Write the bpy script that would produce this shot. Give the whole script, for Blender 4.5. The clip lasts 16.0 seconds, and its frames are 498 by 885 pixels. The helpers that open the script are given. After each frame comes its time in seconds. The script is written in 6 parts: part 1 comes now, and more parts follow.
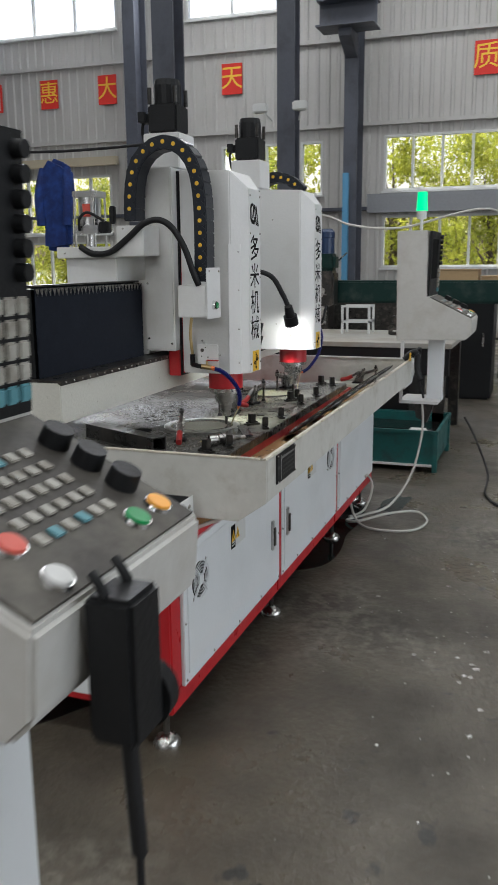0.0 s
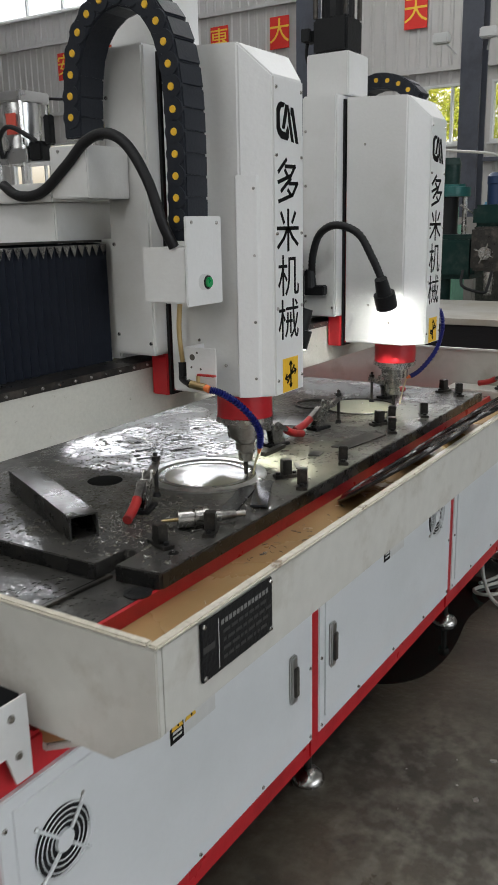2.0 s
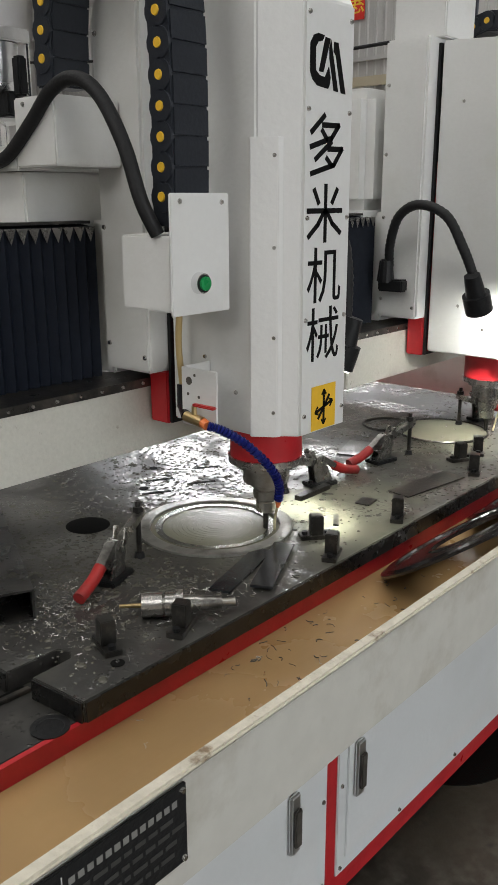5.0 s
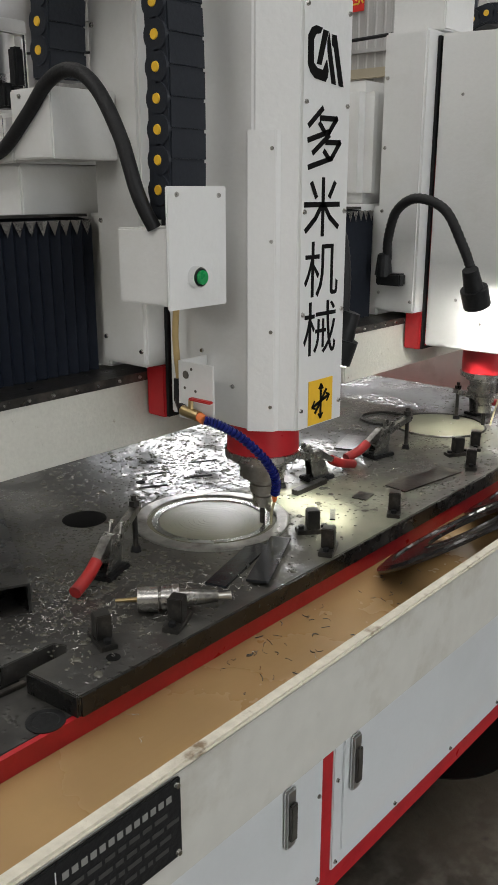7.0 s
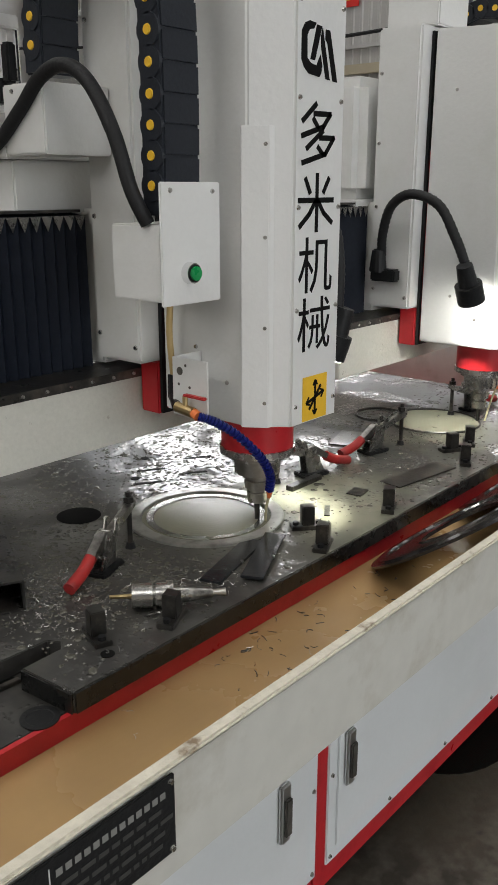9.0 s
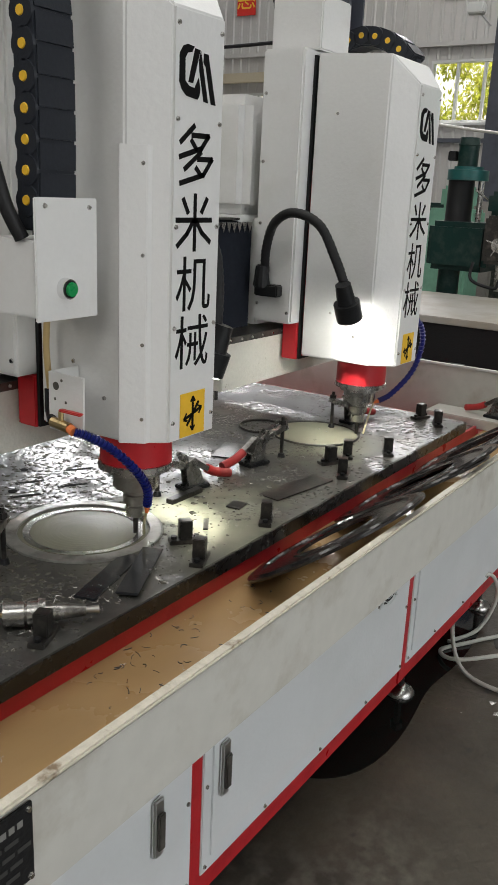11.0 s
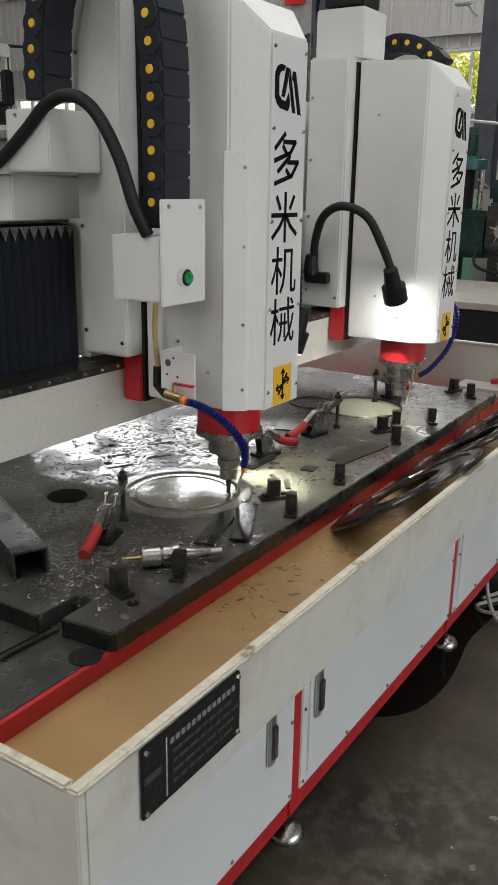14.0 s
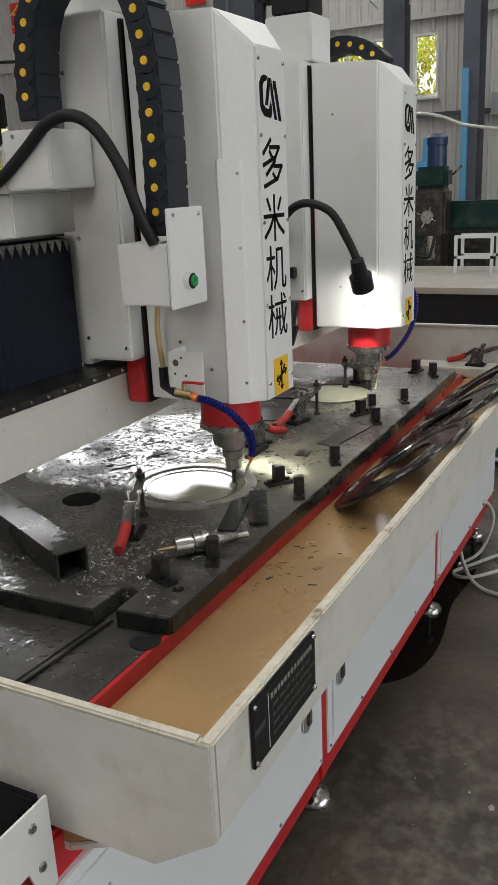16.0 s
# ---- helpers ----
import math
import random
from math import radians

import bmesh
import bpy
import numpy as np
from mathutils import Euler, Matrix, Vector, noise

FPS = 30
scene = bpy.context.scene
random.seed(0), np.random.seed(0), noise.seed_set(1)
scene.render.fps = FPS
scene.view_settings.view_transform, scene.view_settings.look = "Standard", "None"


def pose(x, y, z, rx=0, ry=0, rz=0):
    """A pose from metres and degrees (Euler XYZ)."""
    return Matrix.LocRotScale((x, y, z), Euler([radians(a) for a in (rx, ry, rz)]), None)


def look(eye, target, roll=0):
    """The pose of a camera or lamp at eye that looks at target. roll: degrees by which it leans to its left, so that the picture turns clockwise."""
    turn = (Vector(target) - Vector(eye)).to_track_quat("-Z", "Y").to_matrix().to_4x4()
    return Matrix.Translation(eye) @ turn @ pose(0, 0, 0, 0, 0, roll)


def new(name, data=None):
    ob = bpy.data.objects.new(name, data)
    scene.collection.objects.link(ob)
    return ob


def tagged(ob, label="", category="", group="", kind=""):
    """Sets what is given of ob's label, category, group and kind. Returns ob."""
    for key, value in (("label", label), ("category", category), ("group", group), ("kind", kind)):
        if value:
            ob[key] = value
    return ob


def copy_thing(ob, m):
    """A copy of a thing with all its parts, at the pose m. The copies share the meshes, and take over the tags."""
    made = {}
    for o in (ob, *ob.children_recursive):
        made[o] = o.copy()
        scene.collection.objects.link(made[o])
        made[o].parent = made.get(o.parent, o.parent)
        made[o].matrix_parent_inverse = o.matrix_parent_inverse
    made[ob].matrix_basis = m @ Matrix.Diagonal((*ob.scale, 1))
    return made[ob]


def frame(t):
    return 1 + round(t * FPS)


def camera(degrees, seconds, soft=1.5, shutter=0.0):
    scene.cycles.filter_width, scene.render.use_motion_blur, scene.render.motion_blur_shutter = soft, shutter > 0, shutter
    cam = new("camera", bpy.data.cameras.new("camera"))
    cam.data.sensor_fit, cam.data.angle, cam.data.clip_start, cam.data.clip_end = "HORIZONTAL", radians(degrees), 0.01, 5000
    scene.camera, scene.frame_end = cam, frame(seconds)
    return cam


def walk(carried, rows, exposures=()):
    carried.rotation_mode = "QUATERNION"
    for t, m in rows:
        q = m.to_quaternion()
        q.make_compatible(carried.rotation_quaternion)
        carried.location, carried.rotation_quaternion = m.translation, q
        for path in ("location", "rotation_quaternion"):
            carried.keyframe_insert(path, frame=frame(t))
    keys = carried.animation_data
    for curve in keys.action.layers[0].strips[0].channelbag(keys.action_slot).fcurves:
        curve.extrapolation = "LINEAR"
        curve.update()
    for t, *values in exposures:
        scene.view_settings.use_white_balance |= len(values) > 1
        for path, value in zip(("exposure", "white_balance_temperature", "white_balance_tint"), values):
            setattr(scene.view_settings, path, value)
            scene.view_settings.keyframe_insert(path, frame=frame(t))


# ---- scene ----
cam = camera(33.1, 16.0, soft=0.6, shutter=0.3)
PATH = [
    (0, (0.33, -0.782, 1.53), (2.171, -0.122, 1.111), -0.5),
    (0.5, (0.894, -0.783, 1.522), (2.682, 0.007, 1.097), -0.7),
    (1, (1.25, -0.755, 1.52), (3.007, 0.097, 1.084), -0.3),
    (1.5, (1.561, -0.742, 1.517), (3.262, 0.209, 1.069), -0.7),
    (2, (1.88, -0.654, 1.491), (3.51, 0.391, 0.989), -1.1),
    (2.5, (2.172, -0.58, 1.506), (3.774, 0.501, 0.992), -1.0),
    (3, (2.394, -0.598, 1.504), (3.881, 0.631, 0.977), -0.6),
    (3.5, (2.44, -0.567, 1.509), (3.889, 0.701, 0.968), -0.4),
    (6, (2.466, -0.521, 1.502), (3.909, 0.742, 0.934), -0.1),
    (6.5, (2.466, -0.522, 1.503), (3.909, 0.74, 0.933), -0.1),
    (7, (2.463, -0.524, 1.506), (3.906, 0.736, 0.93), -0.0),
    (7.5, (2.467, -0.521, 1.504), (3.91, 0.736, 0.924), -0.0),
    (8, (2.47, -0.521, 1.505), (3.912, 0.735, 0.921), -0.1),
    (10.3, (2.458, -0.534, 1.509), (3.954, 0.66, 0.93), 1.1),
    (10.5, (2.472, -0.536, 1.527), (4.019, 0.592, 0.946), 1.9),
    (11, (2.478, -0.558, 1.536), (4.078, 0.495, 0.963), 2.6),
    (11.5, (2.474, -0.563, 1.536), (4.083, 0.476, 0.962), 2.6),
    (12, (2.468, -0.558, 1.534), (4.081, 0.475, 0.958), 2.6),
    (12.5, (2.441, -0.54, 1.548), (4.055, 0.489, 0.97), 2.7),
    (13, (2.374, -0.495, 1.544), (3.987, 0.534, 0.961), 2.3),
    (13.5, (2.251, -0.498, 1.544), (3.864, 0.532, 0.962), 1.6),
    (14, (2.159, -0.523, 1.539), (3.768, 0.511, 0.954), 0.9),
    (14.5, (2.071, -0.516, 1.56), (3.693, 0.494, 0.97), -1.8),
    (15, (1.998, -0.466, 1.563), (3.671, 0.464, 0.981), -2.7),
    (15.5, (1.974, -0.438, 1.556), (3.658, 0.466, 0.971), -2.9),
    (16, (1.979, -0.429, 1.553), (3.669, 0.464, 0.963), -2.7),
]
walk(cam, [(t, look(e, g, r)) for t, e, g, r in PATH], ((0, 1.50, 6150, 10), (1.6, 1.52, 6200, 10), (2.8, 1.54, 6500, 10), (8, 1.56, 6520, 10), (16, 1.52, 6500, 10)))

# ---- world and light ----
world = bpy.data.worlds.new("sky")
scene.world = world
world.use_nodes = True
wn = world.node_tree.nodes
sky = wn.new("ShaderNodeTexSky")
sky.sky_type = "NISHITA"
sky.sun_disc = False
sky.sun_elevation = radians(62)
sky.sun_rotation = radians(60)
sky.dust_density, sky.ozone_density = 6.0, 0.6
wn["Background"].inputs["Strength"].default_value = 0.15
world.node_tree.links.new(sky.outputs[0], wn["Background"].inputs["Color"])


def sun_lamp():
    d = bpy.data.lights.new("sun", "SUN")
    d.energy, d.angle, d.color = 3.5, radians(0.6), (1.0, 0.95, 0.86)
    o = new("sun", d)
    o.matrix_world = look((0, 0, 20), (-4.6, -6.5, 5))
    return o


def area_lamp(name, eye, target, sx, sy, watts, color=(1, 1, 1)):
    d = bpy.data.lights.new(name, "AREA")
    d.shape, d.size, d.size_y, d.energy, d.color = "RECTANGLE", sx, sy, watts, color
    o = new(name, d)
    o.matrix_world = look(eye, target)
    return o


sun_lamp()
# unseen fill lamps added above, beside and behind; daylight lamps in the high windows
for sx, w in ((-7.0, 110), (-1.0, 125), (5.0, 105), (11.0, 120), (16.5, 130)):
    area_lamp("overhead_fill", (sx, 2.0, 8.8), (sx, 2.0, 0), 1.6, 14.0, w, (1.0, 0.985, 0.945))
area_lamp("side_fill", (3.0, -8.7, 2.6), (3.4, 0, 1.2), 9.0, 4.4, 135, (0.93, 0.97, 1.0))
area_lamp("back_fill", (-11.6, 1.0, 5.6), (0, 1.0, 2.6), 7.0, 2.4, 75, (1.0, 0.985, 0.95))
for y0, y1 in ((9.58, 13.1), (5.47, 7.74), (13.95, 19.3)):
    area_lamp("high_window_daylight", (19.9, (y0 + y1) / 2, 7.785), (4, (y0 + y1) / 2, 7.785), y1 - y0, 1.35, 34 * (y1 - y0), (1.0, 1.0, 1.0))


# ---- materials ----
def mat(name, color, rough=0.5, metal=0.0, grain=60.0, var=0.08, stain=None, stain_scale=3.0, stain_at=0.6,
        stain_soft=0.12, bump=0.02, rough_var=0.1, stretch=(1, 1, 1), coat=0.0, spec=0.5):
    m = bpy.data.materials.new(name)
    m.use_nodes = True
    n, l = m.node_tree.nodes, m.node_tree.links
    bsdf = n["Principled BSDF"]
    co = n.new("ShaderNodeTexCoord")
    mp = n.new("ShaderNodeMapping")
    mp.inputs["Scale"].default_value = stretch
    l.new(co.outputs["Object"], mp.inputs["Vector"])
    fine = n.new("ShaderNodeTexNoise")
    fine.inputs["Scale"].default_value, fine.inputs["Detail"].default_value = grain, 5
    l.new(mp.outputs[0], fine.inputs["Vector"])
    broad = n.new("ShaderNodeTexNoise")
    broad.inputs["Scale"].default_value, broad.inputs["Detail"].default_value = stain_scale, 6
    broad.inputs["Roughness"].default_value = 0.62
    l.new(mp.outputs[0], broad.inputs["Vector"])
    ramp = n.new("ShaderNodeMix")
    ramp.data_type = "RGBA"
    ramp.inputs["A"].default_value = (*[max(0, c * (1 - var)) for c in color], 1)
    ramp.inputs["B"].default_value = (*[min(1, c * (1 + var)) for c in color], 1)
    l.new(fine.outputs["Fac"], ramp.inputs["Factor"])
    out = ramp.outputs["Result"]
    if stain:
        step = n.new("ShaderNodeMapRange")
        step.inputs["From Min"].default_value = stain_at - stain_soft
        step.inputs["From Max"].default_value = stain_at + stain_soft
        l.new(broad.outputs["Fac"], step.inputs["Value"])
        over = n.new("ShaderNodeMix")
        over.data_type = "RGBA"
        l.new(step.outputs[0], over.inputs["Factor"])
        l.new(out, over.inputs["A"])
        over.inputs["B"].default_value = (*stain, 1)
        out = over.outputs["Result"]
    l.new(out, bsdf.inputs["Base Color"])
    rr = n.new("ShaderNodeMapRange")
    rr.inputs["To Min"].default_value = max(0.02, rough - rough_var)
    rr.inputs["To Max"].default_value = min(1, rough + rough_var)
    rr.inputs["From Min"].default_value, rr.inputs["From Max"].default_value = 0.3, 0.7
    l.new(broad.outputs["Fac"], rr.inputs["Value"])
    l.new(rr.outputs[0], bsdf.inputs["Roughness"])
    bsdf.inputs["Metallic"].default_value = metal
    bsdf.inputs["Coat Weight"].default_value = coat
    bsdf.inputs["Specular IOR Level"].default_value = spec
    if bump:
        b = n.new("ShaderNodeBump")
        b.inputs["Strength"].default_value, b.inputs["Distance"].default_value = 0.5, bump * 0.05
        l.new(fine.outputs["Fac"], b.inputs["Height"])
        l.new(b.outputs[0], bsdf.inputs["Normal"])
    return m


def glow(name, color, strength):
    m = bpy.data.materials.new(name)
    m.use_nodes = True
    b = m.node_tree.nodes["Principled BSDF"]
    b.inputs["Base Color"].default_value = (*color, 1)
    b.inputs["Emission Color"].default_value = (*color, 1)
    b.inputs["Emission Strength"].default_value = strength
    return m


WHITE = mat("white_enamel", (0.70, 0.70, 0.69), 0.42, grain=90, var=0.03, stain=(0.60, 0.595, 0.56), stain_scale=2.2, stain_at=0.60, bump=0.03)
DOORW = mat("panel_enamel", (0.73, 0.75, 0.76), 0.38, grain=80, var=0.02, stain=(0.66, 0.68, 0.68), stain_scale=1.6, stain_at=0.62, bump=0.03)
TRAYW = mat("tray_enamel", (0.58, 0.57, 0.525), 0.40, grain=26, var=0.10, stain=(0.40, 0.37, 0.305), stain_scale=7, stain_at=0.66, stain_soft=0.13, bump=0.05)
BEAMW = mat("beam_enamel_spattered", (0.60, 0.59, 0.53), 0.45, grain=140, var=0.10, stain=(0.30, 0.27, 0.21), stain_scale=42, stain_at=0.70, stain_soft=0.05, bump=0.05)
WORN = mat("worn_edge", (0.58, 0.54, 0.45), 0.5, grain=60, var=0.25, stain=(0.20, 0.14, 0.085), stain_scale=17, stain_at=0.63, stain_soft=0.05, bump=0.2)
RED = mat("red_paint", (0.50, 0.018, 0.025), 0.35, grain=60, var=0.10, stain=(0.33, 0.012, 0.018), stain_scale=6, stain_at=0.62)
REDGRIP = mat("red_grip", (0.42, 0.02, 0.018), 0.45, grain=80, var=0.2, stain=(0.18, 0.02, 0.02), stain_scale=20, stain_at=0.6)
BLACK = mat("black_plastic", (0.013, 0.0135, 0.0145), 0.45, grain=120, var=0.2, bump=0.04, spec=0.22)
RUBBER = mat("black_rubber", (0.018, 0.018, 0.019), 0.55, grain=150, var=0.2, bump=0.05, spec=0.22)
BELLOWS = mat("bellows_cloth", (0.006, 0.009, 0.017), 0.6, grain=90, var=0.3, stain=(0.013, 0.017, 0.026), stain_scale=9, stain_at=0.62, spec=0.2)
CHAINM = mat("chain_plastic", (0.022, 0.025, 0.032), 0.40, grain=140, var=0.2, spec=0.22)
YELLOW = mat("yellow_plastic", (0.80, 0.48, 0.03), 0.5, grain=90, var=0.08)
STEEL = mat("turned_steel", (0.52, 0.51, 0.49), 0.26, 1.0, grain=220, var=0.10, stain=(0.36, 0.34, 0.31), stain_scale=18, stain_at=0.6, rough_var=0.1)
DARKST = mat("dark_steel", (0.055, 0.053, 0.050), 0.34, 0.75, grain=110, var=0.3, stain=(0.16, 0.14, 0.12), stain_scale=14, stain_at=0.62)
CHROME = mat("chrome", (0.80, 0.80, 0.80), 0.12, 1.0, grain=150, var=0.03, rough_var=0.05)
ALU = mat("aluminium", (0.66, 0.66, 0.66), 0.32, 1.0, grain=150, var=0.05)
BRASS = mat("brass", (0.48, 0.36, 0.18), 0.35, 1.0, grain=150, var=0.1)
BLUEP = mat("blue_hose", (0.007, 0.013, 0.15), 0.35, grain=90, var=0.1)
ORANGE = mat("orange_nozzle", (0.85, 0.22, 0.06), 0.4)
TANHOSE = mat("amber_tube", (0.46, 0.33, 0.14), 0.3, grain=60, var=0.1)
GREENB = mat("green_button", (0.005, 0.26, 0.07), 0.3)
ORANGEB = mat("orange_button", (0.85, 0.38, 0.04), 0.35)
REDB = mat("red_button", (0.62, 0.10, 0.07), 0.4)
KEYW = mat("key_white", (0.40, 0.385, 0.34), 0.5, grain=40, var=0.15, stain=(0.22, 0.20, 0.165), stain_scale=25, stain_at=0.52, stain_soft=0.12)
KEYT = mat("key_teal", (0.10, 0.27, 0.31), 0.5, grain=60, var=0.08)
PANELG = mat("panel_grey", (0.062, 0.056, 0.050), 0.5, grain=90, var=0.2, stain=(0.15, 0.14, 0.12), stain_scale=8, stain_at=0.58, spec=0.22)
INK = mat("black_ink", (0.006, 0.006, 0.006), 0.8, spec=0.1)
PALE = mat("pale_print", (0.62, 0.62, 0.60), 0.5)
SIGNR = mat("banner_red", (0.72, 0.03, 0.02), 0.6, grain=20, var=0.06)
SIGNY = mat("banner_yellow", (0.90, 0.58, 0.05), 0.6)
GREENM = mat("machine_green", (0.005, 0.026, 0.022), 0.4, grain=60, var=0.2, stain=(0.03, 0.05, 0.045), stain_scale=8, stain_at=0.6, spec=0.22)
TANKG = mat("tank_green", (0.01, 0.10, 0.095), 0.42, grain=50, var=0.2, stain=(0.02, 0.05, 0.05), stain_scale=7, stain_at=0.6)
BLUEM = mat("motor_blue", (0.012, 0.032, 0.09), 0.4, grain=60, var=0.15)
SKYBLUE = mat("pale_blue_paint", (0.10, 0.30, 0.50), 0.5, grain=30, var=0.1)
JACKET = mat("blue_cotton", (0.008, 0.025, 0.13), 0.85, grain=250, var=0.25, stain=(0.02, 0.06, 0.26), stain_scale=7, stain_at=0.55, bump=0.2)
WOOD = mat("plywood", (0.42, 0.29, 0.15), 0.6, grain=40, var=0.15, stretch=(1, 6, 20))
CANVAS = mat("grey_canvas", (0.30, 0.28, 0.26), 0.8, grain=60, var=0.15)
WALLM = mat("cladding", (0.50, 0.49, 0.475), 0.55, grain=14, var=0.05, stain=(0.47, 0.46, 0.44), stain_scale=0.6, stain_at=0.58)
COLUMNM = mat("column_paint", (0.075, 0.082, 0.105), 0.5, grain=20, var=0.12, stain=(0.05, 0.05, 0.06), stain_scale=2, stain_at=0.62)
FRAMEW = mat("window_frame", (0.62, 0.63, 0.62), 0.45, grain=30, var=0.05)
CEIL = mat("roof_sheet", (0.40, 0.41, 0.42), 0.6, grain=10, var=0.05)
BARK = mat("bark", (0.10, 0.075, 0.05), 0.8, grain=30, var=0.3)
EARTH = mat("earth", (0.20, 0.19, 0.15), 0.9, grain=4, var=0.25, stain=(0.12, 0.15, 0.06), stain_scale=0.5, stain_at=0.5)
HOSEW = mat("clear_hose", (0.52, 0.52, 0.48), 0.25, grain=40, var=0.08)
BEACONG = glow("beacon_green", (0.0, 0.50, 0.15), 0.7)
LAMPGLOW = glow("lamp_lens", (1.0, 1.0, 0.92), 30.0)
CLOTHW = mat("white_rag", (0.62, 0.62, 0.60), 0.85, grain=120, var=0.1, bump=0.2)


def floor_material():
    m = mat("concrete", (0.105, 0.089, 0.065), 0.45, grain=35, var=0.22, stain=(0.034, 0.029, 0.023), stain_scale=1.5,
            stain_at=0.54, stain_soft=0.16, bump=0.25, rough_var=0.30)
    n, l = m.node_tree.nodes, m.node_tree.links
    spot = n.new("ShaderNodeTexNoise")
    spot.inputs["Scale"].default_value, spot.inputs["Detail"].default_value = 9, 3
    step = n.new("ShaderNodeMapRange")
    step.inputs["From Min"].default_value, step.inputs["From Max"].default_value = 0.66, 0.72
    l.new(spot.outputs["Fac"], step.inputs["Value"])
    bsdf = n["Principled BSDF"]
    src = bsdf.inputs["Base Color"].links[0].from_socket
    mix = n.new("ShaderNodeMix")
    mix.data_type = "RGBA"
    l.new(step.outputs[0], mix.inputs["Factor"])
    l.new(src, mix.inputs["A"])
    mix.inputs["B"].default_value = (0.035, 0.033, 0.03, 1)
    # pale scuffs where the skin of the concrete is worn through
    area, scuff = n.new("ShaderNodeTexNoise"), n.new("ShaderNodeTexNoise")
    area.inputs["Scale"].default_value, area.inputs["Detail"].default_value = 0.9, 2
    scuff.inputs["Scale"].default_value, scuff.inputs["Detail"].default_value = 22, 8
    co = n.new("ShaderNodeTexCoord")
    for t in (area, scuff, spot):
        l.new(co.outputs["Object"], t.inputs["Vector"])
    a, b, both = n.new("ShaderNodeMapRange"), n.new("ShaderNodeMapRange"), n.new("ShaderNodeMath")
    a.inputs["From Min"].default_value, a.inputs["From Max"].default_value = 0.50, 0.66
    b.inputs["From Min"].default_value, b.inputs["From Max"].default_value = 0.44, 0.74
    both.operation = "MULTIPLY"
    l.new(area.outputs["Fac"], a.inputs["Value"])
    l.new(scuff.outputs["Fac"], b.inputs["Value"])
    l.new(a.outputs[0], both.inputs[0])
    l.new(b.outputs[0], both.inputs[1])
    worn = n.new("ShaderNodeMix")
    worn.data_type = "RGBA"
    l.new(both.outputs[0], worn.inputs["Factor"])
    l.new(mix.outputs["Result"], worn.inputs["A"])
    worn.inputs["B"].default_value = (0.20, 0.185, 0.15, 1)
    l.new(worn.outputs["Result"], bsdf.inputs["Base Color"])
    return m


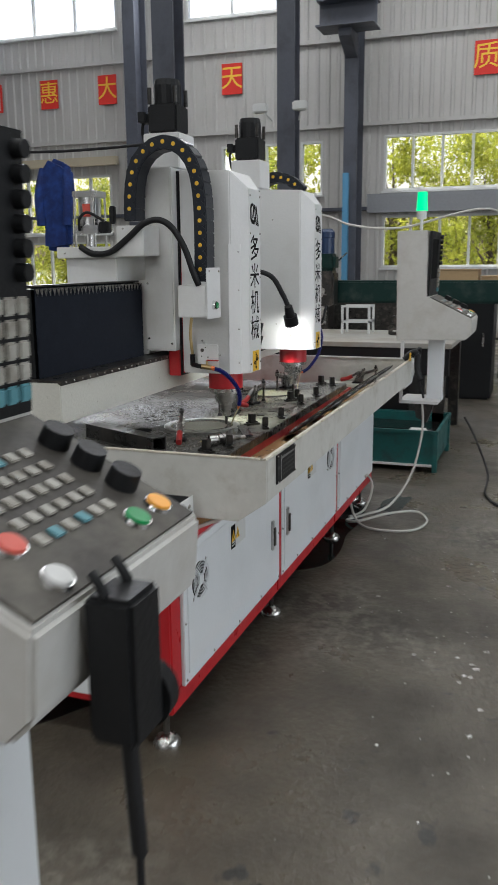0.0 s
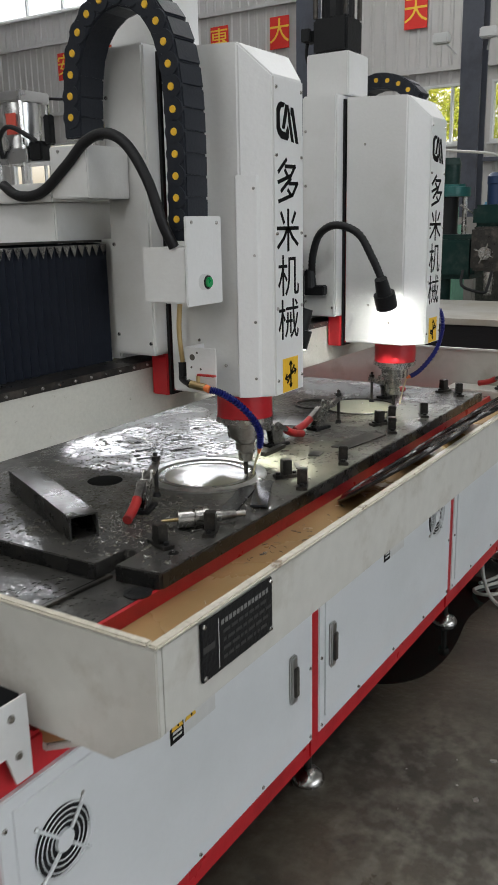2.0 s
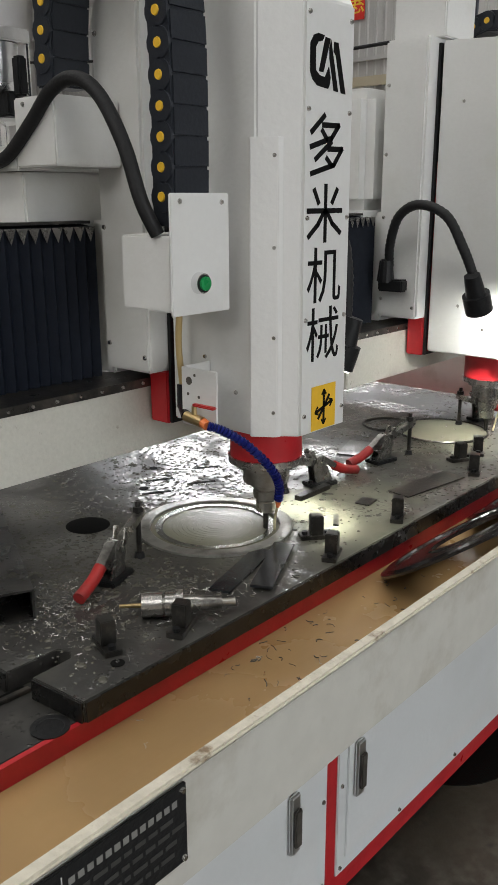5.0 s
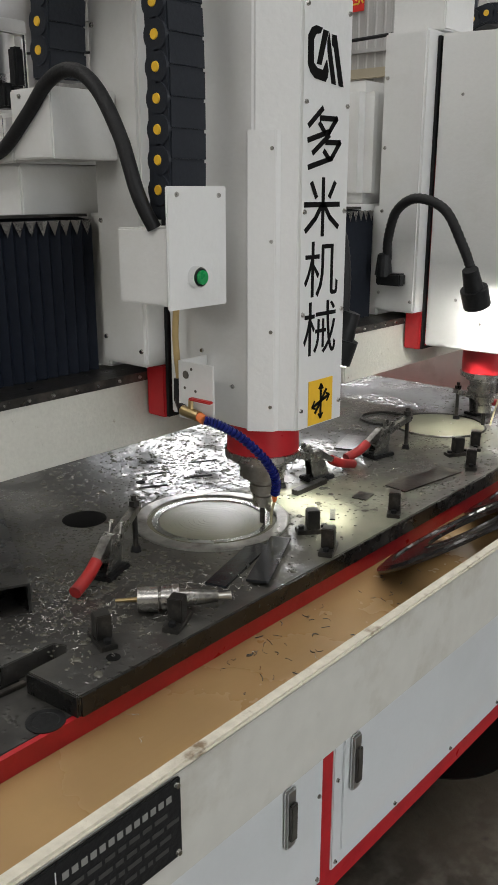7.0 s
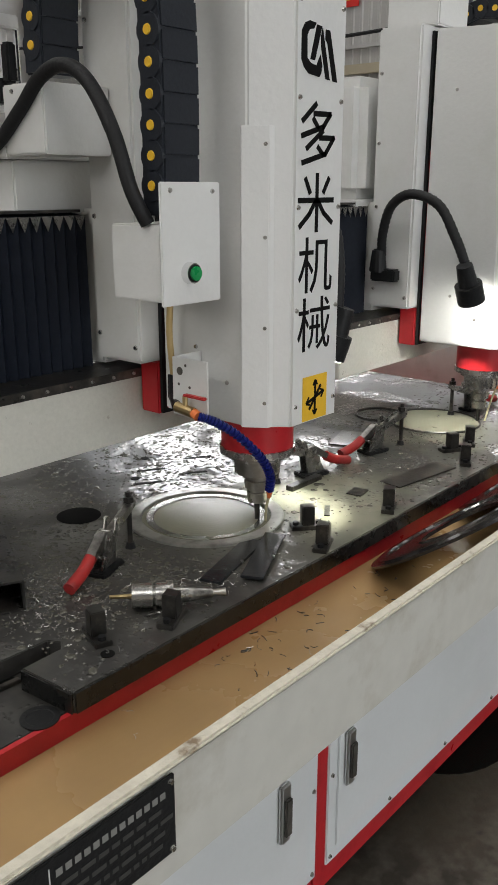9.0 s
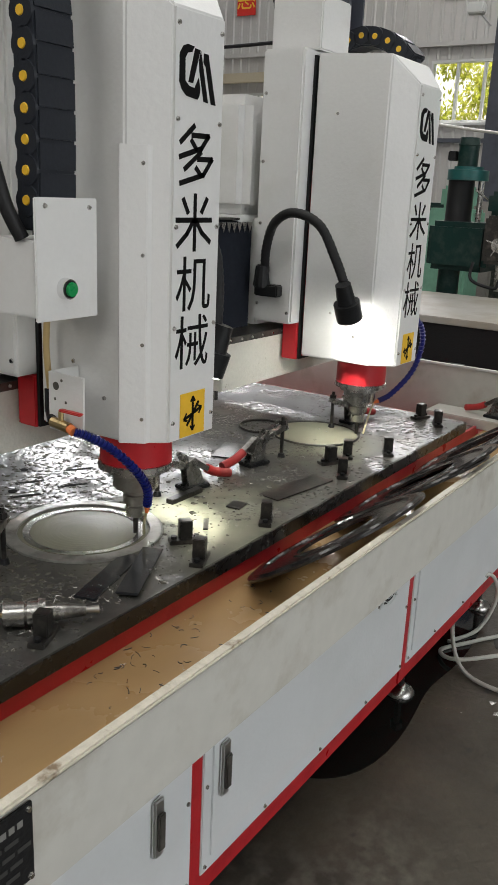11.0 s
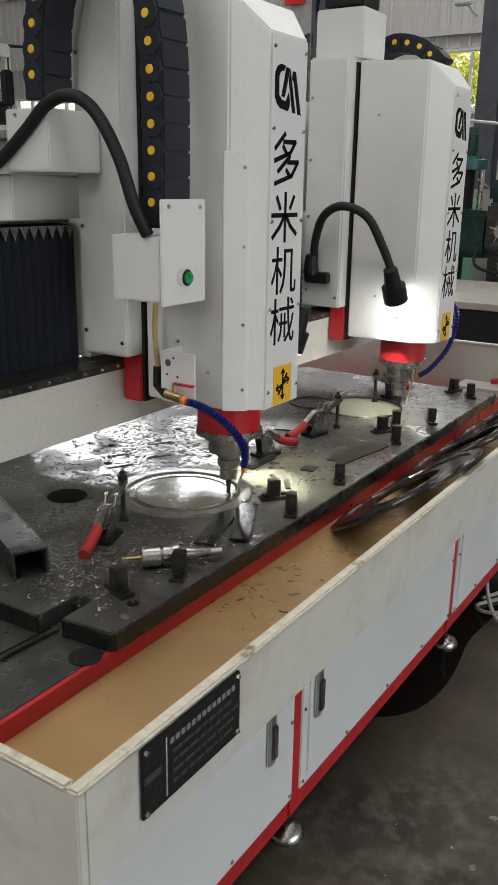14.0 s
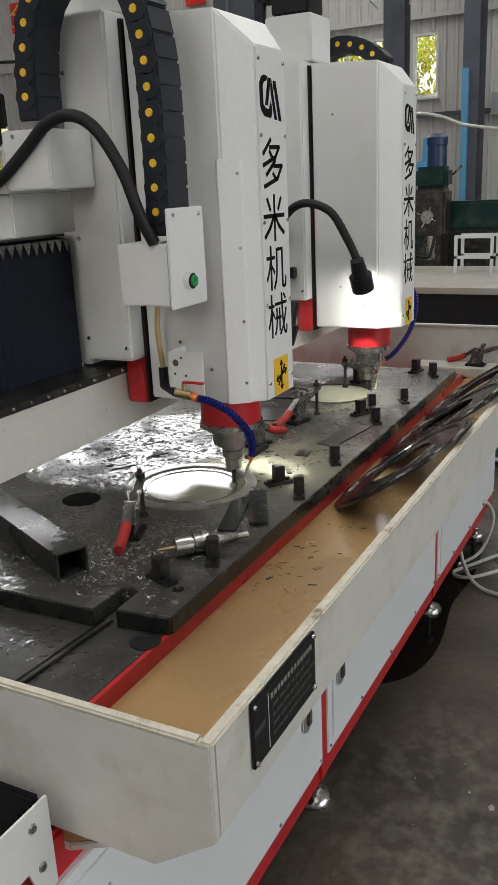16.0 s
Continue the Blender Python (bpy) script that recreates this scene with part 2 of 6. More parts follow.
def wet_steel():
    """Blackened plate with a broken film and drops of coolant."""
    m = mat("wet_black_plate", (0.040, 0.0385, 0.037), 0.44, 0.0, grain=45, var=0.35, stain=(0.120, 0.116, 0.100),
            stain_scale=3.2, stain_at=0.56, stain_soft=0.16, bump=0, rough_var=0.14, spec=0.2)
    n, l = m.node_tree.nodes, m.node_tree.links
    bsdf = n["Principled BSDF"]
    co = n.new("ShaderNodeTexCoord")

    def noise_at(scale, detail, lo, hi):
        t = n.new("ShaderNodeTexNoise")
        t.inputs["Scale"].default_value, t.inputs["Detail"].default_value = scale, detail
        l.new(co.outputs["Object"], t.inputs["Vector"])
        r = n.new("ShaderNodeMapRange")
        r.inputs["From Min"].default_value, r.inputs["From Max"].default_value = lo, hi
        l.new(t.outputs["Fac"], r.inputs["Value"])
        return t, r
    _, broad = noise_at(7.0, 4, 0.45, 0.52)
    _, patch = noise_at(9.0, 2, 0.42, 0.58)
    cell, warp = n.new("ShaderNodeTexVoronoi"), n.new("ShaderNodeTexNoise")
    warp.inputs["Scale"].default_value, warp.inputs["Detail"].default_value = 40, 2
    l.new(co.outputs["Object"], warp.inputs["Vector"])
    shift = n.new("ShaderNodeVectorMath")
    shift.operation = "MULTIPLY_ADD"
    l.new(warp.outputs["Color"], shift.inputs[0])
    shift.inputs[1].default_value = (0.016, 0.016, 0.0)
    l.new(co.outputs["Object"], shift.inputs[2])
    l.new(shift.outputs[0], cell.inputs["Vector"])
    cell.inputs["Scale"].default_value = 75
    dome = n.new("ShaderNodeMapRange")
    dome.interpolation_type = "SMOOTHSTEP"
    dome.inputs["From Min"].default_value, dome.inputs["From Max"].default_value = 0.42, 0.10
    l.new(cell.outputs["Distance"], dome.inputs["Value"])
    drops = n.new("ShaderNodeMath")
    drops.operation = "MULTIPLY"
    l.new(dome.outputs[0], drops.inputs[0])
    l.new(patch.outputs[0], drops.inputs[1])
    top = n.new("ShaderNodeMath")
    top.operation = "MAXIMUM"
    l.new(broad.outputs[0], top.inputs[0])
    l.new(drops.outputs[0], top.inputs[1])
    # milky coolant thrown round the two cutters, thinning out in ragged tongues
    base = bsdf.inputs["Base Color"].links[0].from_socket
    torn = n.new("ShaderNodeTexNoise")
    torn.inputs["Scale"].default_value, torn.inputs["Detail"].default_value = 6.5, 6
    l.new(co.outputs["Object"], torn.inputs["Vector"])
    for centre, reach in (((-0.12, -0.50, 0.0), 0.34), ((0.58, -0.44, 0.0), 0.26)):
        off, flat, far, edge, fade = [n.new("ShaderNodeVectorMath") for _ in range(3)] + [n.new("ShaderNodeMath"), n.new("ShaderNodeMapRange")]
        off.operation, flat.operation, far.operation, edge.operation = "SUBTRACT", "MULTIPLY", "LENGTH", "MULTIPLY_ADD"
        l.new(co.outputs["Object"], off.inputs[0])
        off.inputs[1].default_value = centre
        l.new(off.outputs[0], flat.inputs[0])
        flat.inputs[1].default_value = (0.72, 1.0, 0.0)
        l.new(flat.outputs[0], far.inputs[0])
        l.new(torn.outputs["Fac"], edge.inputs[0])
        edge.inputs[1].default_value = 0.34
        l.new(far.outputs["Value"], edge.inputs[2])
        fade.interpolation_type = "SMOOTHSTEP"
        fade.inputs["From Min"].default_value, fade.inputs["From Max"].default_value = reach + 0.10, reach - 0.10
        fade.inputs["To Max"].default_value = 0.85
        l.new(edge.outputs[0], fade.inputs["Value"])
        milk = n.new("ShaderNodeMix")
        milk.data_type = "RGBA"
        l.new(fade.outputs[0], milk.inputs["Factor"])
        l.new(base, milk.inputs["A"])
        milk.inputs["B"].default_value = (0.205, 0.203, 0.150, 1)
        base = milk.outputs["Result"]
    l.new(base, bsdf.inputs["Base Color"])
    l.new(top.outputs[0], bsdf.inputs["Coat Weight"])
    bsdf.inputs["Coat Roughness"].default_value = 0.03
    swell, _ = noise_at(58.0, 2, 0, 1)
    hgt = n.new("ShaderNodeMath")
    hgt.operation = "MULTIPLY_ADD"
    l.new(swell.outputs["Fac"], hgt.inputs[0])
    hgt.inputs[1].default_value = 0.45
    l.new(drops.outputs[0], hgt.inputs[2])
    b = n.new("ShaderNodeBump")
    b.inputs["Strength"].default_value, b.inputs["Distance"].default_value = 1.0, 0.0045
    l.new(hgt.outputs[0], b.inputs["Height"])
    l.new(b.outputs[0], bsdf.inputs["Coat Normal"])
    return m


def leaf_material():
    m = mat("leaf", (0.22, 0.27, 0.03), 0.5, grain=8, var=0.5, stain=(0.46, 0.46, 0.07), stain_scale=1.2, stain_at=0.5, stain_soft=0.2)
    n, l = m.node_tree.nodes, m.node_tree.links
    bsdf = n["Principled BSDF"]
    t = n.new("ShaderNodeBsdfTranslucent")
    l.new(bsdf.inputs["Base Color"].links[0].from_socket, t.inputs["Color"])
    mix = n.new("ShaderNodeMixShader")
    mix.inputs[0].default_value = 0.55
    l.new(bsdf.outputs[0], mix.inputs[1])
    l.new(t.outputs[0], mix.inputs[2])
    l.new(mix.outputs[0], n["Material Output"].inputs["Surface"])
    return m


def liquid(name, color, rough, ripple):
    m = mat(name, color, rough, grain=3, var=0.10, stain=tuple(c * 0.82 for c in color), stain_scale=2.2, stain_at=0.55, bump=0, rough_var=0.04)
    n, l = m.node_tree.nodes, m.node_tree.links
    w = n.new("ShaderNodeTexNoise")
    w.inputs["Scale"].default_value = 14
    b = n.new("ShaderNodeBump")
    b.inputs["Strength"].default_value, b.inputs["Distance"].default_value = ripple, 0.004
    l.new(w.outputs["Fac"], b.inputs["Height"])
    l.new(b.outputs[0], n["Principled BSDF"].inputs["Normal"])
    return m


def pane_material():
    m = bpy.data.materials.new("window_glass")
    m.use_nodes = True
    b = m.node_tree.nodes["Principled BSDF"]
    b.inputs["Transmission Weight"].default_value = 1.0
    b.inputs["Roughness"].default_value = 0.02
    b.inputs["IOR"].default_value = 1.1
    return m


FLOORM, WETST, GLASS, LEAF = floor_material(), wet_steel(), pane_material(), leaf_material()
COOLANT = liquid("tan_coolant", (0.38, 0.24, 0.108), 0.26, 0.10)
MILKY = liquid("milky_film", (0.33, 0.325, 0.245), 0.10, 0.10)
PUDDLE = liquid("oily_water", (0.012, 0.012, 0.011), 0.06, 0.05)


# ---- mesh helpers ----
def box(bm, x0, x1, y0, y1, z0, z1):
    r = bmesh.ops.create_cube(bm, size=1)["verts"]
    for v in r:
        v.co = Vector(((x0 + x1) / 2 + v.co.x * (x1 - x0), (y0 + y1) / 2 + v.co.y * (y1 - y0), (z0 + z1) / 2 + v.co.z * (z1 - z0)))
    return r


def rod(bm, a, b, r0, r1=None, seg=20):
    a, b = Vector(a), Vector(b)
    d = b - a
    m = Matrix.Translation((a + b) / 2) @ d.to_track_quat("Z", "Y").to_matrix().to_4x4()
    return bmesh.ops.create_cone(bm, cap_ends=True, segments=seg, radius1=r0, radius2=r0 if r1 is None else r1, depth=d.length, matrix=m)["verts"]


def lathe(bm, at, rings, seg=28):
    """Stacked rings (radius, z) round a vertical axis at (x, y)."""
    rows = [[bm.verts.new((at[0] + r * math.cos(2 * math.pi * i / seg), at[1] + r * math.sin(2 * math.pi * i / seg), z)) for i in range(seg)] for r, z in rings]
    for p, q in zip(rows, rows[1:]):
        for i in range(seg):
            bm.faces.new((p[i], p[(i + 1) % seg], q[(i + 1) % seg], q[i]))
    bm.faces.new(list(reversed(rows[0])))
    bm.faces.new(rows[-1])


def prism(bm, poly, axis, a, b):
    """A polygon in the two other axes, drawn out along one axis from a to b."""
    def p(u, v, w):
        return {"x": (w, u, v), "y": (u, w, v), "z": (u, v, w)}[axis]
    lo, hi = [bm.verts.new(p(u, v, a)) for u, v in poly], [bm.verts.new(p(u, v, b)) for u, v in poly]
    bm.faces.new(lo), bm.faces.new(hi)
    k = len(poly)
    for i in range(k):
        bm.faces.new((lo[i], lo[(i + 1) % k], hi[(i + 1) % k], hi[i]))


def smooth_line(pts, n=8):
    pts = [Vector(p) for p in pts]
    out = []
    for i in range(len(pts) - 1):
        p0, p1, p2, p3 = pts[max(i - 1, 0)], pts[i], pts[i + 1], pts[min(i + 2, len(pts) - 1)]
        for k in range(n):
            t = k / n
            out.append(0.5 * ((2 * p1) + (p2 - p0) * t + (2 * p0 - 5 * p1 + 4 * p2 - p3) * t * t + (3 * p1 - p0 - 3 * p2 + p3) * t ** 3))
    return out + [pts[-1]]


def tube(bm, pts, r, seg=10, n=8, ribs=0.0):
    line = smooth_line(pts, n)
    rows = []
    up = Vector((0.13, 0.31, 0.94))
    for i, p in enumerate(line):
        d = (line[min(i + 1, len(line) - 1)] - line[max(i - 1, 0)]).normalized()
        u = d.cross(up).normalized()
        v = d.cross(u)
        rr = r * (1 + (ribs if i % 2 else 0))
        rows.append([bm.verts.new(p + rr * (math.cos(2 * math.pi * k / seg) * u + math.sin(2 * math.pi * k / seg) * v)) for k in range(seg)])
    for a, b in zip(rows, rows[1:]):
        for k in range(seg):
            bm.faces.new((a[k], a[(k + 1) % seg], b[(k + 1) % seg], b[k]))
    bm.faces.new(rows[0]), bm.faces.new(rows[-1])


ORIGIN = {}


def finish(name, bm, material, bevel=0.0, round_over=False):
    bmesh.ops.recalc_face_normals(bm, faces=bm.faces)
    if bevel:
        edges = [e for e in bm.edges if len(e.link_faces) == 2 and e.calc_face_angle(0) > 0.6]
        bmesh.ops.bevel(bm, geom=edges, offset=bevel, segments=2, affect="EDGES", clamp_overlap=True)
    me = bpy.data.meshes.new(name)
    if round_over:
        for f in bm.faces:
            f.smooth = True
        for e in bm.edges:
            if len(e.link_faces) == 2 and e.calc_face_angle(0) > 0.7:
                e.smooth = False
    bm.to_mesh(me)
    bm.free()
    me.materials.append(material)
    return me


def thing(name, at, label, category, group="", kind=""):
    ob = new(name)
    ob.location = at
    ORIGIN[ob.name] = Vector(at)
    return tagged(ob, label, category, group, kind)


def part(name, bm, material, parent, label="", bevel=0.0, round_over=False):
    """One mesh, its vertices in world places, under a thing or a part."""
    at = ORIGIN[parent.name]
    for v in bm.verts:
        v.co -= at
    ob = new(name, finish(name, bm, material, bevel, round_over))
    ob.parent = parent
    ORIGIN[ob.name] = at
    return tagged(ob, label)


def solo(name, bm, material, label, category, bevel=0.0, round_over=False, group="", kind=""):
    """A thing that is one mesh, with its origin at its base."""
    xs, ys, zs = zip(*[v.co for v in bm.verts])
    at = Vector(((min(xs) + max(xs)) / 2, (min(ys) + max(ys)) / 2, min(zs)))
    for v in bm.verts:
        v.co -= at
    ob = new(name, finish(name, bm, material, bevel, round_over))
    ob.location = at
    ORIGIN[ob.name] = at
    return tagged(ob, label, category, group, kind)


def B():
    return bmesh.new()


def boxes(*rows):
    bm = B()
    for r in rows:
        box(bm, *r)
    return bm


def rods(*rows):
    bm = B()
    for r in rows:
        rod(bm, *r)
    return bm


def lettering(text, size, m, depth=0.0006):
    """A bmesh of letters, drawn in the xy plane round the origin and set by m."""
    c = bpy.data.curves.new("lettering", "FONT")
    c.body, c.size, c.align_x, c.align_y, c.extrude = text, size, "CENTER", "CENTER", depth
    c.resolution_u = 3
    o = new("lettering", c)
    bpy.context.view_layer.update()
    me = bpy.data.meshes.new_from_object(o.evaluated_get(bpy.context.evaluated_depsgraph_get()))
    bpy.data.objects.remove(o)
    bm = B()
    bm.from_mesh(me)
    bpy.data.meshes.remove(me)
    bmesh.ops.transform(bm, matrix=m, verts=bm.verts)
    return bm


def facing(at, normal, up=(0, 0, 1)):
    """The pose of a flat drawing at a place, whose face looks along normal."""
    z = Vector(normal).normalized()
    x = Vector(up).cross(z).normalized()
    y = z.cross(x)
    return Matrix(((x.x, y.x, z.x, at[0]), (x.y, y.y, z.y, at[1]), (x.z, y.z, z.z, at[2]), (0, 0, 0, 1)))


def strokes(m, rows, depth=0.0006):
    """Plain bars in a plane set by m: each x0, y0, x1, y1, width."""
    bm = B()
    for x0, y0, x1, y1, w in rows:
        d = Vector((x1 - x0, y1 - y0, 0))
        s = Vector((-d.y, d.x, 0)).normalized() * w / 2
        c = [Vector((x0, y0, 0)) - s, Vector((x1, y1, 0)) - s, Vector((x1, y1, 0)) + s, Vector((x0, y0, 0)) + s]
        lo, hi = [bm.verts.new(m @ p) for p in c], [bm.verts.new(m @ (p + Vector((0, 0, depth)))) for p in c]
        bm.faces.new(hi), bm.faces.new(lo)
        for i in range(4):
            bm.faces.new((lo[i], lo[(i + 1) % 4], hi[(i + 1) % 4], hi[i]))
    return bm


# ---- the hall ----
WX, WY0, WY1, WX0, WH = 20.0, -9.0, 24.0, -12.0, 9.0


def ground():
    solo("ground", boxes((-150, 250, -200, 200, -0.5, -0.06)), EARTH, "bare earth yard round the workshop", "ground", kind="structure")
    solo("floor", boxes((WX0 - 0.2, WX + 0.2, WY0 - 0.2, WY1 + 0.2, -0.2, 0.0)), FLOORM, "worn stained grey concrete workshop floor", "floor", kind="structure")


OPEN = [(9.58, 13.1, 7.11, 8.46), (5.47, 7.74, 7.11, 8.46), (13.95, 19.3, 7.11, 8.46), (20.2, 23.5, 7.11, 8.46),
        (4.40, 4.93, 3.07, 4.26), (5.2, 6.9, 3.07, 4.26), (-2.2, 2.98, 3.10, 4.30), (-2.2, 2.99, 1.40, 2.56),
        (9.9, 13.0, 2.30, 3.74), (9.95, 13.0, 0.85, 2.1), (15.75, 19.0, 2.13, 3.8), (15.75, 19.0, 0.85, 2.0)]


def pierced_wall():
    """The cladding wall with its windows cut through, ribbed like the sheet it is."""
    ys = sorted({WY0, WY1, *[o[0] for o in OPEN], *[o[1] for o in OPEN]})
    zs = sorted({0.0, WH, *[o[2] for o in OPEN], *[o[3] for o in OPEN]})
    bm = B()
    for y0, y1 in zip(ys, ys[1:]):
        z = 0.0
        solid = []
        for z0, z1 in zip(zs, zs[1:]):
            if not any(o[0] <= y0 and y1 <= o[1] and o[2] <= z0 and z1 <= o[3] for o in OPEN):
                if solid and abs(solid[-1][1] - z0) < 1e-6:
                    solid[-1][1] = z1
                else:
                    solid.append([z0, z1])
        for z0, z1 in solid:
            box(bm, WX, WX + 0.18, y0, y1, z0, z1)
            k = int((y1 - y0) / 0.22)
            for i in range(k):
                yy = y0 + (i + 0.5) * (y1 - y0) / k
                prism(bm, [(WX + 0.001, yy - 0.05), (WX - 0.03, yy - 0.025), (WX - 0.03, yy + 0.025), (WX + 0.001, yy + 0.05)], "z", z0 + 0.01, z1 - 0.01)
    solo("wall_east", bm, WALLM, "grey ribbed metal cladding wall with windows", "wall", kind="structure")


def window(i, y0, y1, z0, z1, panes):
    w = thing("window_%d" % i, (WX + 0.09, (y0 + y1) / 2, z0), "white framed factory window with clear panes", "window", kind="structure")
    f = 0.05
    part("window_frame", boxes((WX - 0.02, WX + 0.12, y0, y1, z0, z0 + f), (WX - 0.02, WX + 0.12, y0, y1, z1 - f, z1),
                               (WX - 0.02, WX + 0.12, y0, y0 + f, z0 + f, z1 - f), (WX - 0.02, WX + 0.12, y1 - f, y1, z0 + f, z1 - f)), FRAMEW, w)
    part("window_sill", boxes((WX - 0.10, WX - 0.03, y0 - 0.03, y1 + 0.03, z0 - 0.05, z0 - 0.01)), FRAMEW, w)
    for k in range(1, panes):
        y = y0 + (y1 - y0) * k / panes
        part("mullion", boxes((WX - 0.01, WX + 0.08, y - 0.025, y + 0.025, z0 + f, z1 - f)), FRAMEW, w)
    for k in range(panes):
        a, b = y0 + (y1 - y0) * k / panes + 0.03, y0 + (y1 - y0) * (k + 1) / panes - 0.03
        g = part("pane", boxes((WX + 0.05, WX + 0.056, a, b, z0 + f, z1 - f)), GLASS, w)
        g.visible_shadow = False


def hall():
    ground()
    pierced_wall()
    for i, o in enumerate(OPEN):
        window(i + 1, *o, max(1, round((o[1] - o[0]) / (0.62 if o[2] < 5 else 1.4))))
    for name, r in (("wall_west", (WX0 - 0.2, WX0, WY0, WY1, 0, WH)), ("wall_north", (WX0 - 0.2, WX + 0.18, WY1, WY1 + 0.2, 0, WH)),
                    ("wall_south", (WX0 - 0.2, WX + 0.18, WY0 - 0.2, WY0, 0, WH))):
        solo(name, boxes(r), WALLM, "plain grey metal cladding wall", "wall", kind="structure")
    solo("ceiling", boxes((WX0 - 0.2, WX + 0.2, WY0 - 0.2, WY1 + 0.2, WH, WH + 0.2)), CEIL, "grey profiled metal roof sheets", "ceiling", kind="structure")
    # girts along the wall
    for z in (6.35, 4.55, 2.72):
        solo("girt", boxes((WX - 0.13, WX - 0.045, WY0 + 0.1, WY1 - 0.1, z - 0.04, z + 0.04)), COLUMNM if z < 3 else WALLM,
             "painted steel girt along the cladding", "girt", kind="structure")
    solo("lintel_beam", boxes((WX - 0.22, WX - 0.14, -2.3, 3.30, 2.62, 3.03)), mat("beam_grey", (0.26, 0.27, 0.29), 0.5, grain=20, var=0.1),
         "grey steel beam between the window rows", "beam", kind="structure")
    solo("trunking", boxes((WX - 0.30, WX - 0.14, 9.6, 15.2, 3.95, 4.15)), mat("cream_trunking", (0.50, 0.44, 0.32), 0.5), "cream cable trunking along the wall", "trunking", kind="structure")
    # columns: H sections with web and flanges
    for y0, y1, x, h in ((8.62, 8.92, 19.3, 0.30), (3.95, 4.25, 10.98, 0.17), (3.93, 4.27, 16.3, 0.17), (3.38, 3.68, 19.3, 0.30), (13.32, 13.72, 19.3, 0.30), (-3.6, -3.2, 19.3, 0.30)):
        c = thing("steel_column", (x, (y0 + y1) / 2, 0), "dark grey painted steel H column", "column", "hall columns", "structure")
        part("flange", boxes((x - h, x - h + 0.03, y0, y1, 0, WH - 0.02)), COLUMNM, c)
        part("flange", boxes((x + h - 0.03, x + h, y0, y1, 0, WH - 0.02)), COLUMNM, c)
        part("web", boxes((x - h + 0.03, x + h - 0.03, (y0 + y1) / 2 - 0.015, (y0 + y1) / 2 + 0.015, 0, WH - 0.02)), COLUMNM, c)
        part("base_plate", boxes((x - h - 0.1, x + h + 0.1, y0 - 0.08, y1 + 0.08, 0.002, 0.03)), COLUMNM, c)
        if y0 == 3.38:
            bm = B()
            prism(bm, [(x - 0.31, 6.2), (x - 0.31, 5.75), (x - 0.95, 6.05), (x - 0.95, 6.2)], "y", y0 + 0.02, y1 - 0.02)
            part("crane_bracket", bm, COLUMNM, c, "welded crane corbel")
    solo("crane_beam", boxes((18.15, 18.85, 2.9, 4.1, 6.21, 6.24), (18.49, 18.51, 2.9, 4.1, 6.24, 6.7), (18.2, 18.8, 2.9, 4.1, 6.7, 6.73)), COLUMNM,
         "dark steel crane runway girder on the corbel", "girder")
    for y, s in ((4.36, -1), (3.84, 1)):
        lamp = thing("floodlight", (16.02, y, 4.20), "small white floodlight on a column arm", "floodlight", "column floodlights")
        part("arm", rods(((16.13, y, 4.12), (15.86, y - s * 0.12, 4.28), 0.015)), FRAMEW, lamp)
        part("housing", boxes((15.70, 15.86, y - s * 0.12 - 0.13, y - s * 0.12 + 0.13, 4.22, 4.38)), FRAMEW, lamp, bevel=0.02)
    solo("blue_strip", boxes((18.88, 18.99, 3.54, 3.66, 0.9, 3.42)), SKYBLUE, "pale blue painted pipe fixed to a column", "pipe")
    # banner boards
    for y, ch in ((6.59, "天"), (11.54, "惠"), (9.88, "大"), (0.835, "质"), (13.2, ""), (14.95, "全"), (16.6, "安")):
        b = thing("banner_board", (WX - 0.05, y, 5.40), "red wall board with a yellow character" if ch else "faded red wall board with a pale sheet", "sign", "wall banner boards")
        part("board", boxes((WX - 0.072, WX - 0.05, y - 0.25, y + 0.25, 5.40, 6.08)), SIGNR, b)
        m = facing((WX - 0.074, y, 5.74), (-1, 0, 0))
        if ch:
            part("character", lettering(ch, 0.56, m, 0.002), SIGNY, b)
        else:
            part("pale_sheet", boxes((WX - 0.078, WX - 0.074, y - 0.19, y + 0.19, 5.45, 6.02)), FRAMEW, b)


